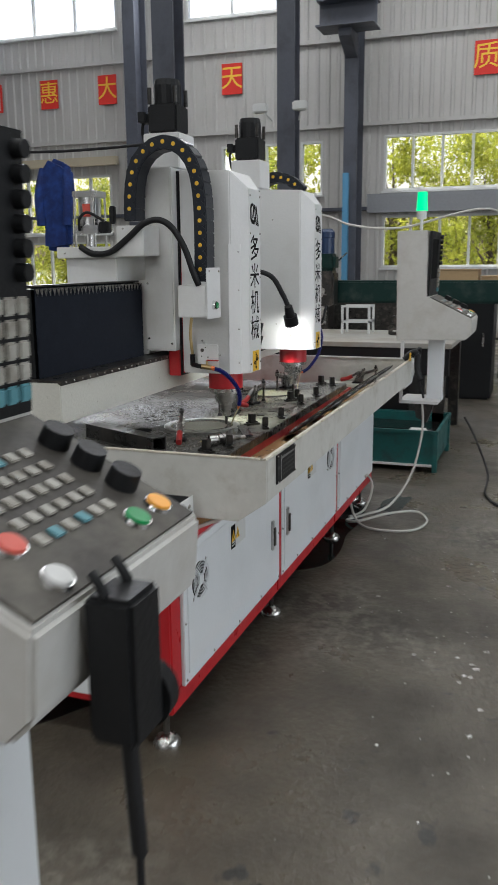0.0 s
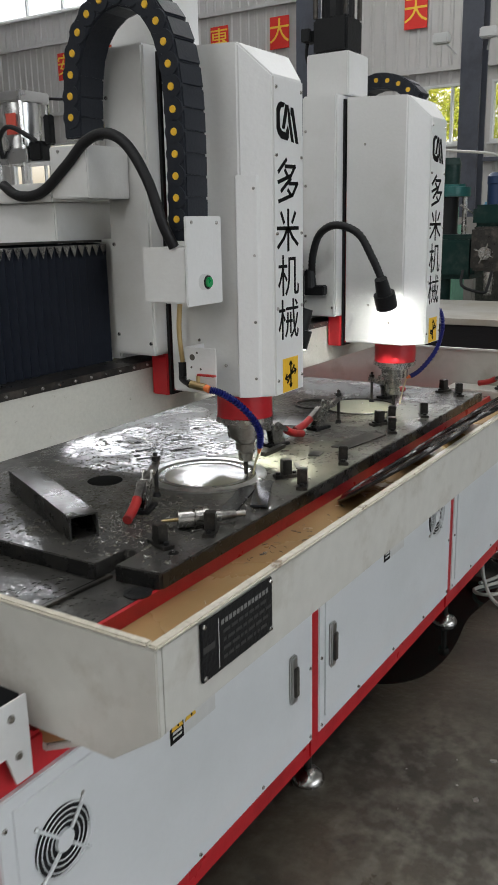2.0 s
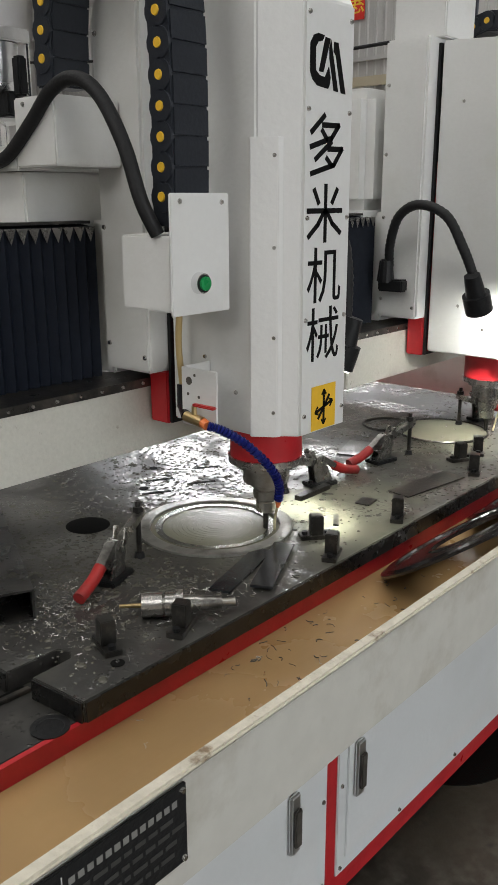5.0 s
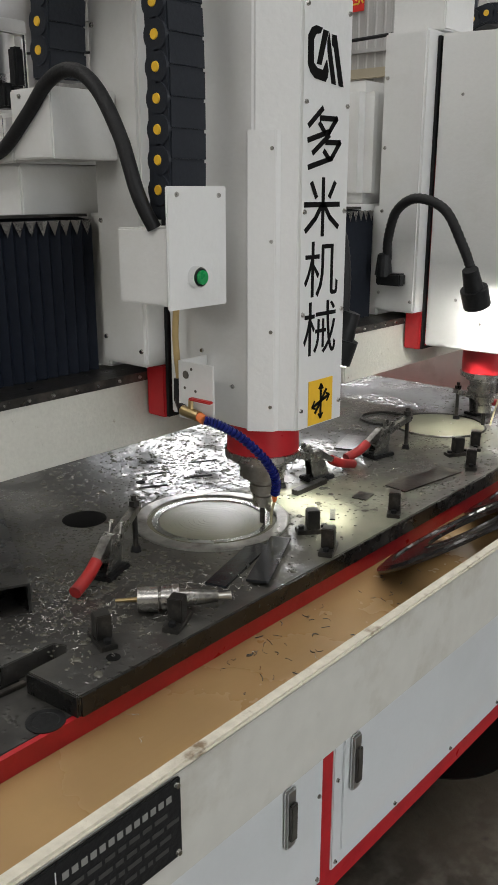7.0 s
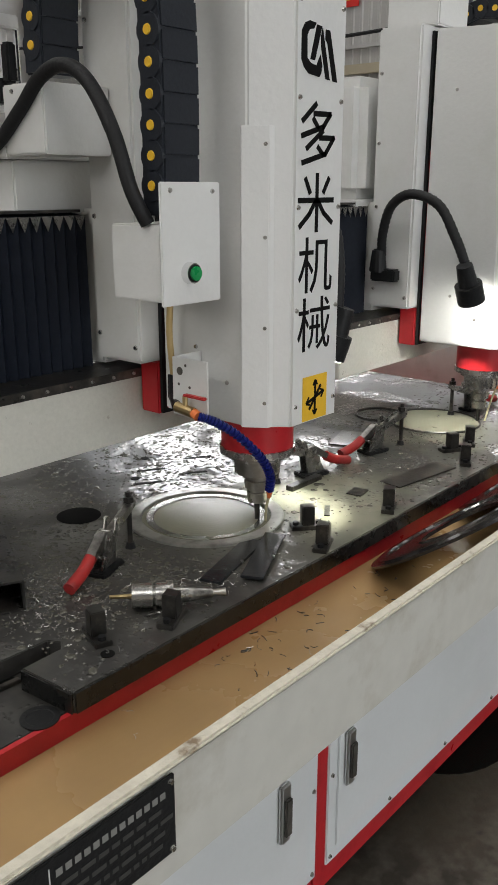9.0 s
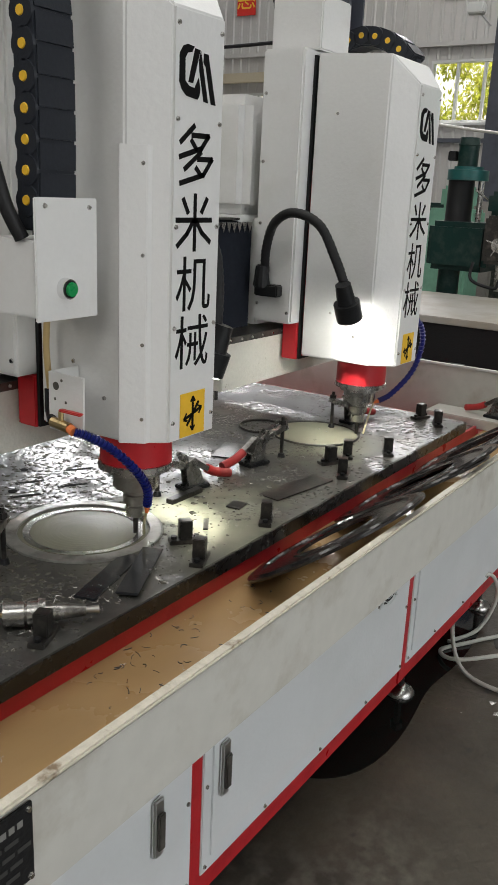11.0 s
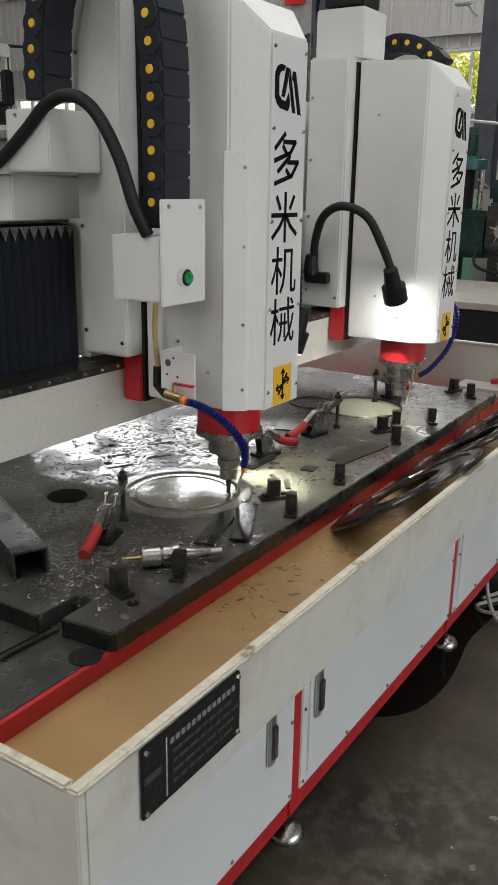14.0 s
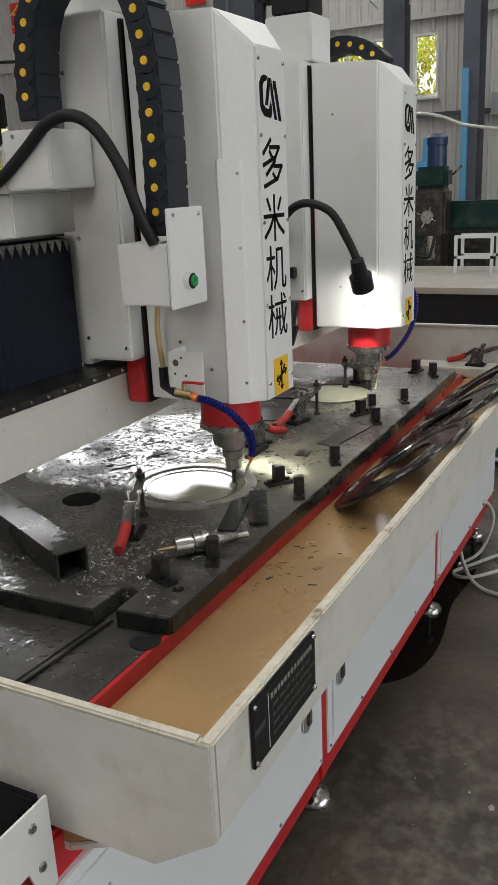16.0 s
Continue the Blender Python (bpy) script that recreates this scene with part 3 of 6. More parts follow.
def tree(x, y, h, spread, seed, n=6500):
    rng = random.Random(seed)
    t = thing("tree", (x, y, -0.06), "leafy green tree outside the windows", "tree", "yard trees")
    bm = B()
    rod(bm, (x, y, -0.06), (x + 0.1, y, h * 0.55), 0.14, 0.08, 10)
    for k in range(7):
        a = rng.uniform(0, 6.28)
        z = h * rng.uniform(0.25, 0.5)
        rod(bm, (x, y, z), (x + spread * 0.6 * math.cos(a), y + spread * 0.6 * math.sin(a), z + h * rng.uniform(0.15, 0.4)), 0.05, 0.015, 6)
    part("trunk", bm, BARK, t)
    verts, faces = [], []
    hubs = [(x + rng.gauss(0, spread * 0.45), y + rng.gauss(0, spread * 0.45), h * rng.uniform(0.2, 1.0), rng.uniform(0.25, 0.6)) for _ in range(46)]
    for i in range(n):
        hx, hy, hz, r = rng.choice(hubs)
        c = Vector((hx + rng.gauss(0, r * 0.6), hy + rng.gauss(0, r * 0.6), max(0.1, hz + rng.gauss(0, r * 0.5))))
        q = Euler((rng.uniform(0, 6.28), rng.uniform(0, 6.28), rng.uniform(0, 6.28))).to_matrix()
        s = rng.uniform(0.04, 0.085)
        k = len(verts)
        for p in ((-1.2, 0, 0), (0, -0.45, 0.1), (1.2, 0, 0), (0, 0.45, 0.1)):
            verts.append(c + q @ Vector(p) * s - Vector((x, y, -0.06)))
        faces.append((k, k + 1, k + 2, k + 3))
    me = bpy.data.meshes.new("crown")
    me.from_pydata(verts, [], faces)
    me.materials.append(LEAF)
    o = new("crown", me)
    o.parent = t


hall()
for i, (x, y, h, s) in enumerate(((23.5, 5.8, 5.2, 1.6), (23.8, 3.4, 5.6, 1.7), (24.5, 0.9, 5.0, 1.6), (25, -1.4, 5.2, 1.7), (24, 8.0, 4.8, 1.6), (24.2, 11.0, 4.2, 1.7),
                                 (24.0, 13.4, 4.0, 1.8), (24.3, 16.2, 3.8, 1.8), (24.5, 18.8, 4.2, 1.8), (28, 2.2, 5.5, 2.2), (28, 12, 4.2, 2.2))):
    tree(x, y, h, s, 10 + i)


# ---- the milling machine ----
BX0, BX1, BY0, BY1 = 2.488, 5.56, 0.25, 1.78
MACHINE = thing("milling_machine", (4.0, 1.0, 0.0), "white and red twin head milling machine with coolant tray, running wet", "machine")


def screws(at_list, normal, parent, r=0.005, label="small screw"):
    """Round screw heads on a face."""
    n = Vector(normal)
    for p in at_list:
        p = Vector(p)
        part("screw", rods((p - n * 0.001, p + n * 0.003, r, r * 0.7, 8)), STEEL, parent)


def base():
    f = 0.075
    bm = B()
    z0, z1 = 0.145, 0.735
    for y in (BY0, BY1 - f):
        box(bm, BX0, BX1, y, y + f, z0, z0 + f)
        box(bm, BX0, BX1, y, y + f, z1 - f, z1)
    for x in (BX0, BX1 - f):
        box(bm, x, x + f, BY0 + f, BY1 - f, z0, z0 + f)
        box(bm, x, x + f, BY0 + f, BY1 - f, z1 - f, z1)
        for y in (BY0, BY1 - f):
            box(bm, x, x + f, y, y + f, z0 + f, z1 - f)
    part("base_frame", bm, RED, MACHINE, "red painted welded base frame", bevel=0.006)
    part("base_core", boxes((BX0 + 0.02, BX1 - 0.02, BY0 + 0.02, BY1 - 0.02, 0.18, 0.72)), RED, MACHINE)
    part("top_deck", boxes((BX0 + 0.004, 2.66, BY0 + 0.004, BY1, 0.737, 0.742)), RED, MACHINE)
    for x in (3.567, 4.574):
        part("divider", boxes((x - 0.018, x + 0.018, BY0 - 0.006, BY0 + 0.01, 0.16, 0.70)), RED, MACHINE, "red strip between the doors")
    # panels and doors on the front
    spans = [(2.564, 3.549, "front_panel"), (3.585, 4.556, "front_panel"), (4.592, 5.53, "front_panel")]
    for a, b, name in spans:
        p = part(name, boxes((a, b, BY0 - 0.010, BY0 + 0.004, 0.212, 0.668)), DOORW, MACHINE, bevel=0.002)
        part("inner_skin", boxes((a + 0.028, b - 0.028, BY0 - 0.0135, BY0 - 0.0095, 0.245, 0.645)), DOORW, p, bevel=0.0015)
        screws([(x, BY0 - 0.0105, z) for x in (a + 0.012, b - 0.012) for z in (0.228, 0.42, 0.62)] + [((a + b) / 2 + d, BY0 - 0.0105, 0.226) for d in (-0.25, 0.0, 0.25)], (0, -1, 0), p)
    p = part("end_panel", boxes((BX0 - 0.010, BX0 + 0.004, 0.315, 1.70, 0.175, 0.640)), DOORW, MACHINE, bevel=0.002)
    screws([(BX0 - 0.0105, y, z) for y in (0.328, 0.75, 1.2, 1.68) for z in (0.19, 0.41, 0.628)], (-1, 0, 0), p)
    # pull latches
    for x in (3.438, 3.644):
        h = part("door_handle", boxes((x - 0.014, x + 0.014, BY0 - 0.024, BY0 - 0.013, 0.378, 0.503)), ALU, MACHINE, "slim grey metal pull latch", bevel=0.004)
        part("latch_plate", boxes((x - 0.009, x + 0.009, BY0 - 0.031, BY0 - 0.024, 0.398, 0.475)), PANELG, h, bevel=0.002)
    # cooling fans
    for x, z in ((2.685, 0.532), (4.395, 0.555)):
        fan = part("cooling_fan", rods(((x, BY0 - 0.016, z), (x, BY0 - 0.0135, z), 0.060, 0.060, 28)), BLACK, MACHINE, "round black fan opening behind a white slotted guard")
        for r in (0.032, 0.042, 0.052, 0.062):
            bm = B()
            ring = [(x + r * math.cos(a * math.pi / 16), BY0 - 0.021, z + r * math.sin(a * math.pi / 16)) for a in range(33)]
            tube(bm, ring, 0.0012, 5, 1)
            part("guard_ring", bm, DOORW, fan)
        part("fan_hub", rods(((x, BY0 - 0.0165, z), (x, BY0 - 0.022, z), 0.020, 0.019, 20)), DOORW, fan, "pale round hub")
        for a in (45, 135, 225, 315):
            c, s = math.cos(radians(a)), math.sin(radians(a))
            part("guard_spoke", rods(((x + 0.02 * c, BY0 - 0.021, z + 0.02 * s), (x + 0.078 * c, BY0 - 0.018, z + 0.078 * s), 0.0034, 0.0034, 6)), DOORW, fan)
        screws([(x + 0.074 * math.cos(radians(a)), BY0 - 0.0145, z + 0.074 * math.sin(radians(a))) for a in (45, 135, 225, 315)], (0, -1, 0), fan)
    # warning stickers
    for x, z in ((2.970, 0.535), (3.972, 0.545)):
        s = part("warning_sticker", boxes((x, x + 0.150, BY0 - 0.0150, BY0 - 0.0140, z, z + 0.085)), PALE, MACHINE, "white and black electrical warning sticker")
        part("black_half", boxes((x, x + 0.042, BY0 - 0.0158, BY0 - 0.0151, z, z + 0.085)), INK, s)
        for cx in (x + 0.021, x + 0.064):
            bm = B()
            prism(bm, [(cx - 0.018, z + 0.028), (cx + 0.018, z + 0.028), (cx, z + 0.068)], "y", BY0 - 0.0172, BY0 - 0.0162)
            part("hazard_triangle", bm, YELLOW, s)
            part("bolt_mark", strokes(facing((cx, BY0 - 0.0176, z + 0.042), (0, -1, 0)), [(0.003, 0.012, -0.003, 0.001, 0.004), (-0.003, 0.001, 0.003, -0.010, 0.004)]), INK, s)
        part("text_bar", strokes(facing((x + 0.021, BY0 - 0.0162, z + 0.018), (0, -1, 0)), [(-0.014, 0.004, 0.014, 0.004, 0.005), (-0.014, -0.006, 0.014, -0.006, 0.004)]), PALE, s)
    # levelling feet
    for x in (BX0 + 0.075, 3.655, 4.755, BX1 - 0.06):
        for y in (BY0 + 0.062, BY1 - 0.05):
            bm = B()
            lathe(bm, (x, y), [(0.046, 0.0), (0.047, 0.008), (0.038, 0.022), (0.018, 0.034), (0.012, 0.038)], 20)
            part("levelling_foot", bm, STEEL, MACHINE, "dull steel levelling foot", round_over=True)
            part("foot_stem", rods(((x, y, 0.0385), (x, y, 0.1448), 0.011, 0.011, 12), ((x, y, 0.112), (x, y, 0.135), 0.021, 0.021, 6)), DARKST, MACHINE, "dark threaded foot stem")


GREYP = mat("grey_print", (0.22, 0.22, 0.21), 0.5)


def tray():
    """Sheet metal coolant trough: upright lip, sloped underside and worn rim."""
    t, top = 0.012, 0.945
    prof = [(0.0, top), (0.0, 0.812), (0.24, 0.700), (0.24, 0.712), (t, 0.820), (t, top)]
    bm = B()
    prism(bm, prof, "x", 2.672, 5.46)
    part("tray_front", bm, TRAYW, MACHINE, "off white tray wall, stained", bevel=0.002)
    for x0, x1 in ((2.660, 2.672), (5.46, 5.472)):
        bm = B()
        prism(bm, [(0.0, top), (0.0, 0.812), (0.092, 0.746), (1.74, 0.746), (1.74, top)], "x", x0, x1)
        part("tray_end", bm, TRAYW, MACHINE, bevel=0.002)
    part("tray_back", boxes((2.672, 5.46, 1.728, 1.74, 0.741, top)), TRAYW, MACHINE)
    part("tray_rim", boxes((2.658, 5.474, -0.004, 0.014, top + 0.0005, top + 0.007)), WORN, MACHINE, "rim with chipped paint", bevel=0.003)
    for x0 in (2.658, 5.458):
        part("tray_rim", boxes((x0, x0 + 0.016, 0.0145, 1.742, top + 0.0005, top + 0.007)), WORN, MACHINE, "rim with chipped paint", bevel=0.003)
    part("far_end_flange", boxes((5.4445, 5.4575, 0.016, 1.726, 0.948, 0.956)), WHITE, MACHINE)
    part("tray_floor", boxes((2.673, 5.459, 0.2405, 1.727, 0.700, 0.712)), TRAYW, MACHINE)
    # standing coolant in the trough
    bm = B()
    prism(bm, [(0.136, 0.764), (0.3252, 0.764), (0.3252, 0.7125), (0.243, 0.7125)], "x", 2.674, 5.456)
    part("coolant", bm, COOLANT, MACHINE, "tan milky coolant standing in the trough")
    part("end_ledge", boxes((5.32, 5.4555, 0.15, 0.55, 0.7645, 0.800)), TRAYW, MACHINE, "pale ledge at the far end of the trough", bevel=0.003)
    # maker's plate with bars for its print
    m = part("name_plate", boxes((2.756, 2.952, -0.006, -0.0015, 0.848, 0.942)), BLACK, MACHINE, "black engraved maker's plate", bevel=0.001)
    mm = facing((2.85, -0.0062, 0.895), (0, -1, 0))
    rows = [(-0.045 + 0.0105 * k, 0.030, -0.038 + 0.0105 * k, 0.030, 0.0075) for k in range(13)]
    for r in rows:
        part("title_bar", strokes(mm, [r], 0.0005), GREYP, m)
    fine = []
    for r in range(4):
        x = -0.04
        rng = random.Random(r)
        while x < 0.085:
            w = rng.uniform(0.006, 0.02)
            fine.append((x, 0.014 - 0.014 * r, x + w, 0.014 - 0.014 * r, 0.005))
            x += w + 0.004
    dim = mat("dim_print", (0.045, 0.045, 0.043), 0.5)
    for r in fine:
        part("print_bar", strokes(mm, [r], 0.0005), dim, m)
    part("divider_line", strokes(mm, [(-0.052, -0.040, -0.052, 0.040, 0.0012)], 0.0005), PALE, m)
    part("small_mark", strokes(mm, [(-0.092, 0.004, -0.062, 0.004, 0.010)], 0.0005), dim, m)
    screws([(2.762, -0.006, 0.854), (2.946, -0.006, 0.854), (2.762, -0.006, 0.936), (2.946, -0.006, 0.936)], (0, -1, 0), m, 0.004)


def worktable():
    part("bed", boxes((2.70, 5.30, 0.335, 1.70, 0.7125, 0.772)), RED, MACHINE, "red painted table bed", bevel=0.003)
    part("red_edge", boxes((2.675, 5.24, 0.3255, 0.3345, 0.7125, 0.7965)), RED, MACHINE, "red painted edge strip")
    part("lower_plate", boxes((2.70, 5.24, 0.336, 1.695, 0.7725, 0.7965)), WETST, MACHINE, "dark steel T slot plate", bevel=0.001)
    bm = B()
    prism(bm, [(2.705, 0.468), (3.07, 0.446), (3.07, 0.456), (2.705, 0.478)], "z", 0.7967, 0.8035)
    part("slot_rail", bm, DARKST, MACHINE, "worn bright edge of a T slot", bevel=0.001)
    bm = B()
    prism(bm, [(2.705, 0.4785), (3.07, 0.4565), (3.07, 0.4695), (2.705, 0.4915)], "z", 0.7966, 0.7972)
    part("slot", bm, INK, MACHINE, "dark open T slot")
    bm = B()
    lathe(bm, (3.035, 0.352), [(0.028, 0.7968), (0.028, 0.7985), (0.020, 0.7985), (0.019, 0.7978), (0.002, 0.7978)], 28)
    part("slot_plug", bm, BLACK, MACHINE, "round black plug")
    # fixture plate with a notch in its near edge
    bm = B()
    prism(bm, [(3.072, 0.322), (5.14, 0.330), (5.14, 1.66), (3.03, 1.66), (3.045, 0.470), (3.135, 0.468), (3.145, 0.448), (3.135, 0.432), (3.062, 0.430)], "z", 0.797, 0.831)
    plate = part("fixture_plate", bm, WETST, MACHINE, "blackened fixture plate, wet with coolant", bevel=0.0015)

    # thin sheets make three side edges of the plate near black
    edge_black = mat("near_black_plate_edge", (0.010, 0.010, 0.010), 0.28, grain=60, var=0.3, stain=(0.03, 0.027, 0.023), stain_scale=20, stain_at=0.62)
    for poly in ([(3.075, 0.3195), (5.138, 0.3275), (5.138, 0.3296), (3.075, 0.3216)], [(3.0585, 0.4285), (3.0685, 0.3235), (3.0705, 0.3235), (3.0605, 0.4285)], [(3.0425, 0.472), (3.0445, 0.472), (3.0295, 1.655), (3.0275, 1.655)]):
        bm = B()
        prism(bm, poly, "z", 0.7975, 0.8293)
        part("plate_edge", bm, edge_black, plate, "thin near-black sheet along the plate edge")

    def disc(name, x, y, r, z, material, parent, label=""):
        b = B()
        lathe(b, (x, y), [(r, z), (r, z + 0.0008)], 40)
        return part(name, b, material, parent, label)
    disc("bore", 3.491, 0.842, 0.047, 0.8314, INK, plate, "open round bore")
    bm = B()
    for a, b, r0, r1 in ((0.8315, 0.8365, 0.166, 0.138),):
        seg = 56
        pr = [(r1, a), (r0, a), (r0, b), (r0 - 0.004, b + 0.001), (r1 + 0.002, b + 0.001), (r1, b)]
        rows = [[bm.verts.new((3.667 + r * math.cos(2 * math.pi * i / seg), 0.633 + r * math.sin(2 * math.pi * i / seg), z)) for i in range(seg)] for r, z in pr]
        for p, q in zip(rows, rows[1:] + rows[:1]):
            for i in range(seg):
                bm.faces.new((p[i], p[(i + 1) % seg], q[(i + 1) % seg], q[i]))
    part("seat_ring", bm, mat("locating_ring", (0.48, 0.48, 0.45), 0.34, 0.7, grain=60, var=0.2, stain=(0.16, 0.15, 0.13), stain_scale=12, stain_at=0.6), plate, "bright turned locating ring")
    disc("recess", 3.667, 0.633, 0.1375, 0.8315, MILKY, plate, "recess flooded with milky coolant")
    # turned lip, then the fine tool marks of a faced disc under the film
    bm = B()
    lip = [(0.112, 0.8324), (0.127, 0.8324), (0.1275, 0.8345), (0.114, 0.8345)]
    rows = [[bm.verts.new((3.667 + r * math.cos(math.pi * i / 28), 0.633 + r * math.sin(math.pi * i / 28), z)) for i in range(56)] for r, z in lip]
    for p, q in zip(rows, rows[1:] + rows[:1]):
        for i in range(56):
            bm.faces.new((p[i], p[(i + 1) % 56], q[(i + 1) % 56], q[i]))
    part("recess_lip", bm, mat("turned_lip", (0.42, 0.42, 0.39), 0.24, 0.9, grain=80, var=0.15), plate, "bright turned lip")
    for k in range(9):
        r = 0.018 + 0.0105 * k
        bm = B()
        tube(bm, [(3.667 + r * math.cos(a * math.pi / 20), 0.633 + r * math.sin(a * math.pi / 20), 0.8319) for a in range(41)], 0.0006, 4, 1)
        part("tool_mark", bm, MILKY, plate)
    bm = B()
    tube(bm, [(4.62 + 0.075 * math.cos(a * math.pi / 24), 0.80 + 0.075 * math.sin(a * math.pi / 24), 0.8325) for a in range(49)], 0.005, 6, 1)
    part("seat_ring", bm, DARKST, plate)
    disc("recess", 4.665, 0.64, 0.130, 0.8315, MILKY, plate, "recess flooded with milky coolant")
    bm = B()
    tube(bm, [(4.665 + 0.134 * math.cos(a * math.pi / 24), 0.64 + 0.134 * math.sin(a * math.pi / 24), 0.8325) for a in range(49)], 0.004, 6, 1)
    part("seat_ring", bm, DARKST, plate)
    for x, y in ((3.17, 0.365), (3.73, 0.93), (3.852, 1.029), (3.30, 1.05), (4.1, 0.98)):
        disc("bolt_hole", x, y, 0.011, 0.8314, INK, plate)
    for x, y, a in ((3.73, 0.885, 30), (3.853, 0.855, 30), (3.80, 0.95, 30), (3.95, 0.93, 30)):
        b = boxes((-0.035, 0.035, -0.005, 0.005, 0.8314, 0.8320))
        bmesh.ops.transform(b, matrix=pose(x, y, 0, 0, 0, -60 + a), verts=b.verts)
        part("slot", b, INK, plate)


def beam(x0, x1):
    b = part("cross_beam", boxes((x0, x1, 0.76, 0.893, 0.998, 1.137)), BEAMW, MACHINE, "off white beam with coolant splashes", bevel=0.003)
    part("rail_cover", boxes((x0 + 0.004, x1 - 0.004, 0.770, 0.890, 1.1375, 1.146)), DARKST, b, "dark greasy rail cover", bevel=0.001)
    part("edge_strip", boxes((x0 + 0.002, x1 - 0.002, 0.756, 0.7695, 1.130, 1.1475)), DARKST, b, "riveted metal edge strip")
    n = int((x1 - x0) / 0.055)
    screws([(x0 + 0.03 + i * (x1 - x0 - 0.06) / n, 0.7555, 1.139) for i in range(n + 1)], (0, -1, 0), b, 0.004)
    part("end_screw", rods(((x0 + 0.03, 0.80, 0.998), (x0 + 0.03, 0.80, 0.965), 0.006, 0.006, 8)), DARKST, b)


def pleats(x0, x1, y, z0, z1, parent, pitch=0.026, amp=0.012):
    """An upright bellows: folded cloth with a toothed top seam."""
    n = int((x1 - x0) / pitch)
    bm = B()
    rows = []
    for i in range(2 * n + 1):
        x = x0 + (x1 - x0) * i / (2 * n)
        yy = y + (amp if i % 2 else 0)
        rows.append([bm.verts.new((x, yy, z0)), bm.verts.new((x, yy, z1)), bm.verts.new((x, y + 0.05, z1 + 0.006))])
    for a, b in zip(rows, rows[1:]):
        for k in range(2):
            bm.faces.new((a[k], b[k], b[k + 1], a[k + 1]))
    p = part("bellows", bm, BELLOWS, parent, "black folded cloth bellows")
    part("top_rail", boxes((x0, x1, y + 0.013, y + 0.06, z1 + 0.0065, z1 + 0.012)), DARKST, p)
    bm = B()
    for i in range(n):
        x = x0 + (x1 - x0) * i / n
        q = [(x, y - 0.002, z1 + 0.001), (x + pitch * 0.98, y - 0.002, z1 + 0.001), (x + pitch / 2, y - 0.003, z1 - 0.028)]
        bm.faces.new([bm.verts.new(v) for v in q])
    bmesh.ops.solidify(bm, geom=bm.faces[:], thickness=0.001)
    part("seam_teeth", bm, STEEL, p, "row of metal seam teeth")


def cable_chain(pts, x, width, parent, label):
    """An articulated chain: one link after another along an arch in the yz plane."""
    line = smooth_line([(0, a, b) for a, b in pts], 14)
    total = [0.0]
    for p, q in zip(line, line[1:]):
        total.append(total[-1] + (q - p).length)
    n = round(total[-1] / 0.046)
    marks = []
    for k in range(n + 1):
        s = total[-1] * k / n
        i = next((j for j in range(len(total) - 1) if total[j + 1] >= s - 1e-9), len(total) - 2)
        f = (s - total[i]) / max(1e-9, total[i + 1] - total[i])
        marks.append(line[i].lerp(line[i + 1], f))
    chain = part("cable_chain", rods(((x + width / 2, marks[0].y, marks[0].z), (x + width / 2, marks[0].y, marks[0].z + 0.01), 0.02, 0.02, 8)), CHAINM, parent, label)
    for p, q in zip(marks, marks[1:]):
        mid, d = (p + q) / 2, (q - p)
        ang = math.degrees(math.atan2(d.z, d.y))
        bm = boxes((-width / 2, width / 2, -d.length * 0.515, d.length * 0.515, -0.027, 0.027))
        bmesh.ops.transform(bm, matrix=pose(x + width / 2, mid.y, mid.z, ang, 0, 0), verts=bm.verts)
        part("chain_link", bm, CHAINM, chain, bevel=0.0035)
    for p in marks[1:-1]:
        part("side_plate", rods(((x + 0.002, p.y, p.z), (x - 0.0028, p.y, p.z), 0.0262, 0.0252, 18)), CHAINM, chain, round_over=True)
        part("link_pin", rods(((x - 0.0029, p.y, p.z), (x - 0.0052, p.y, p.z), 0.0085, 0.0075, 12)), YELLOW, chain, "yellow link pin")


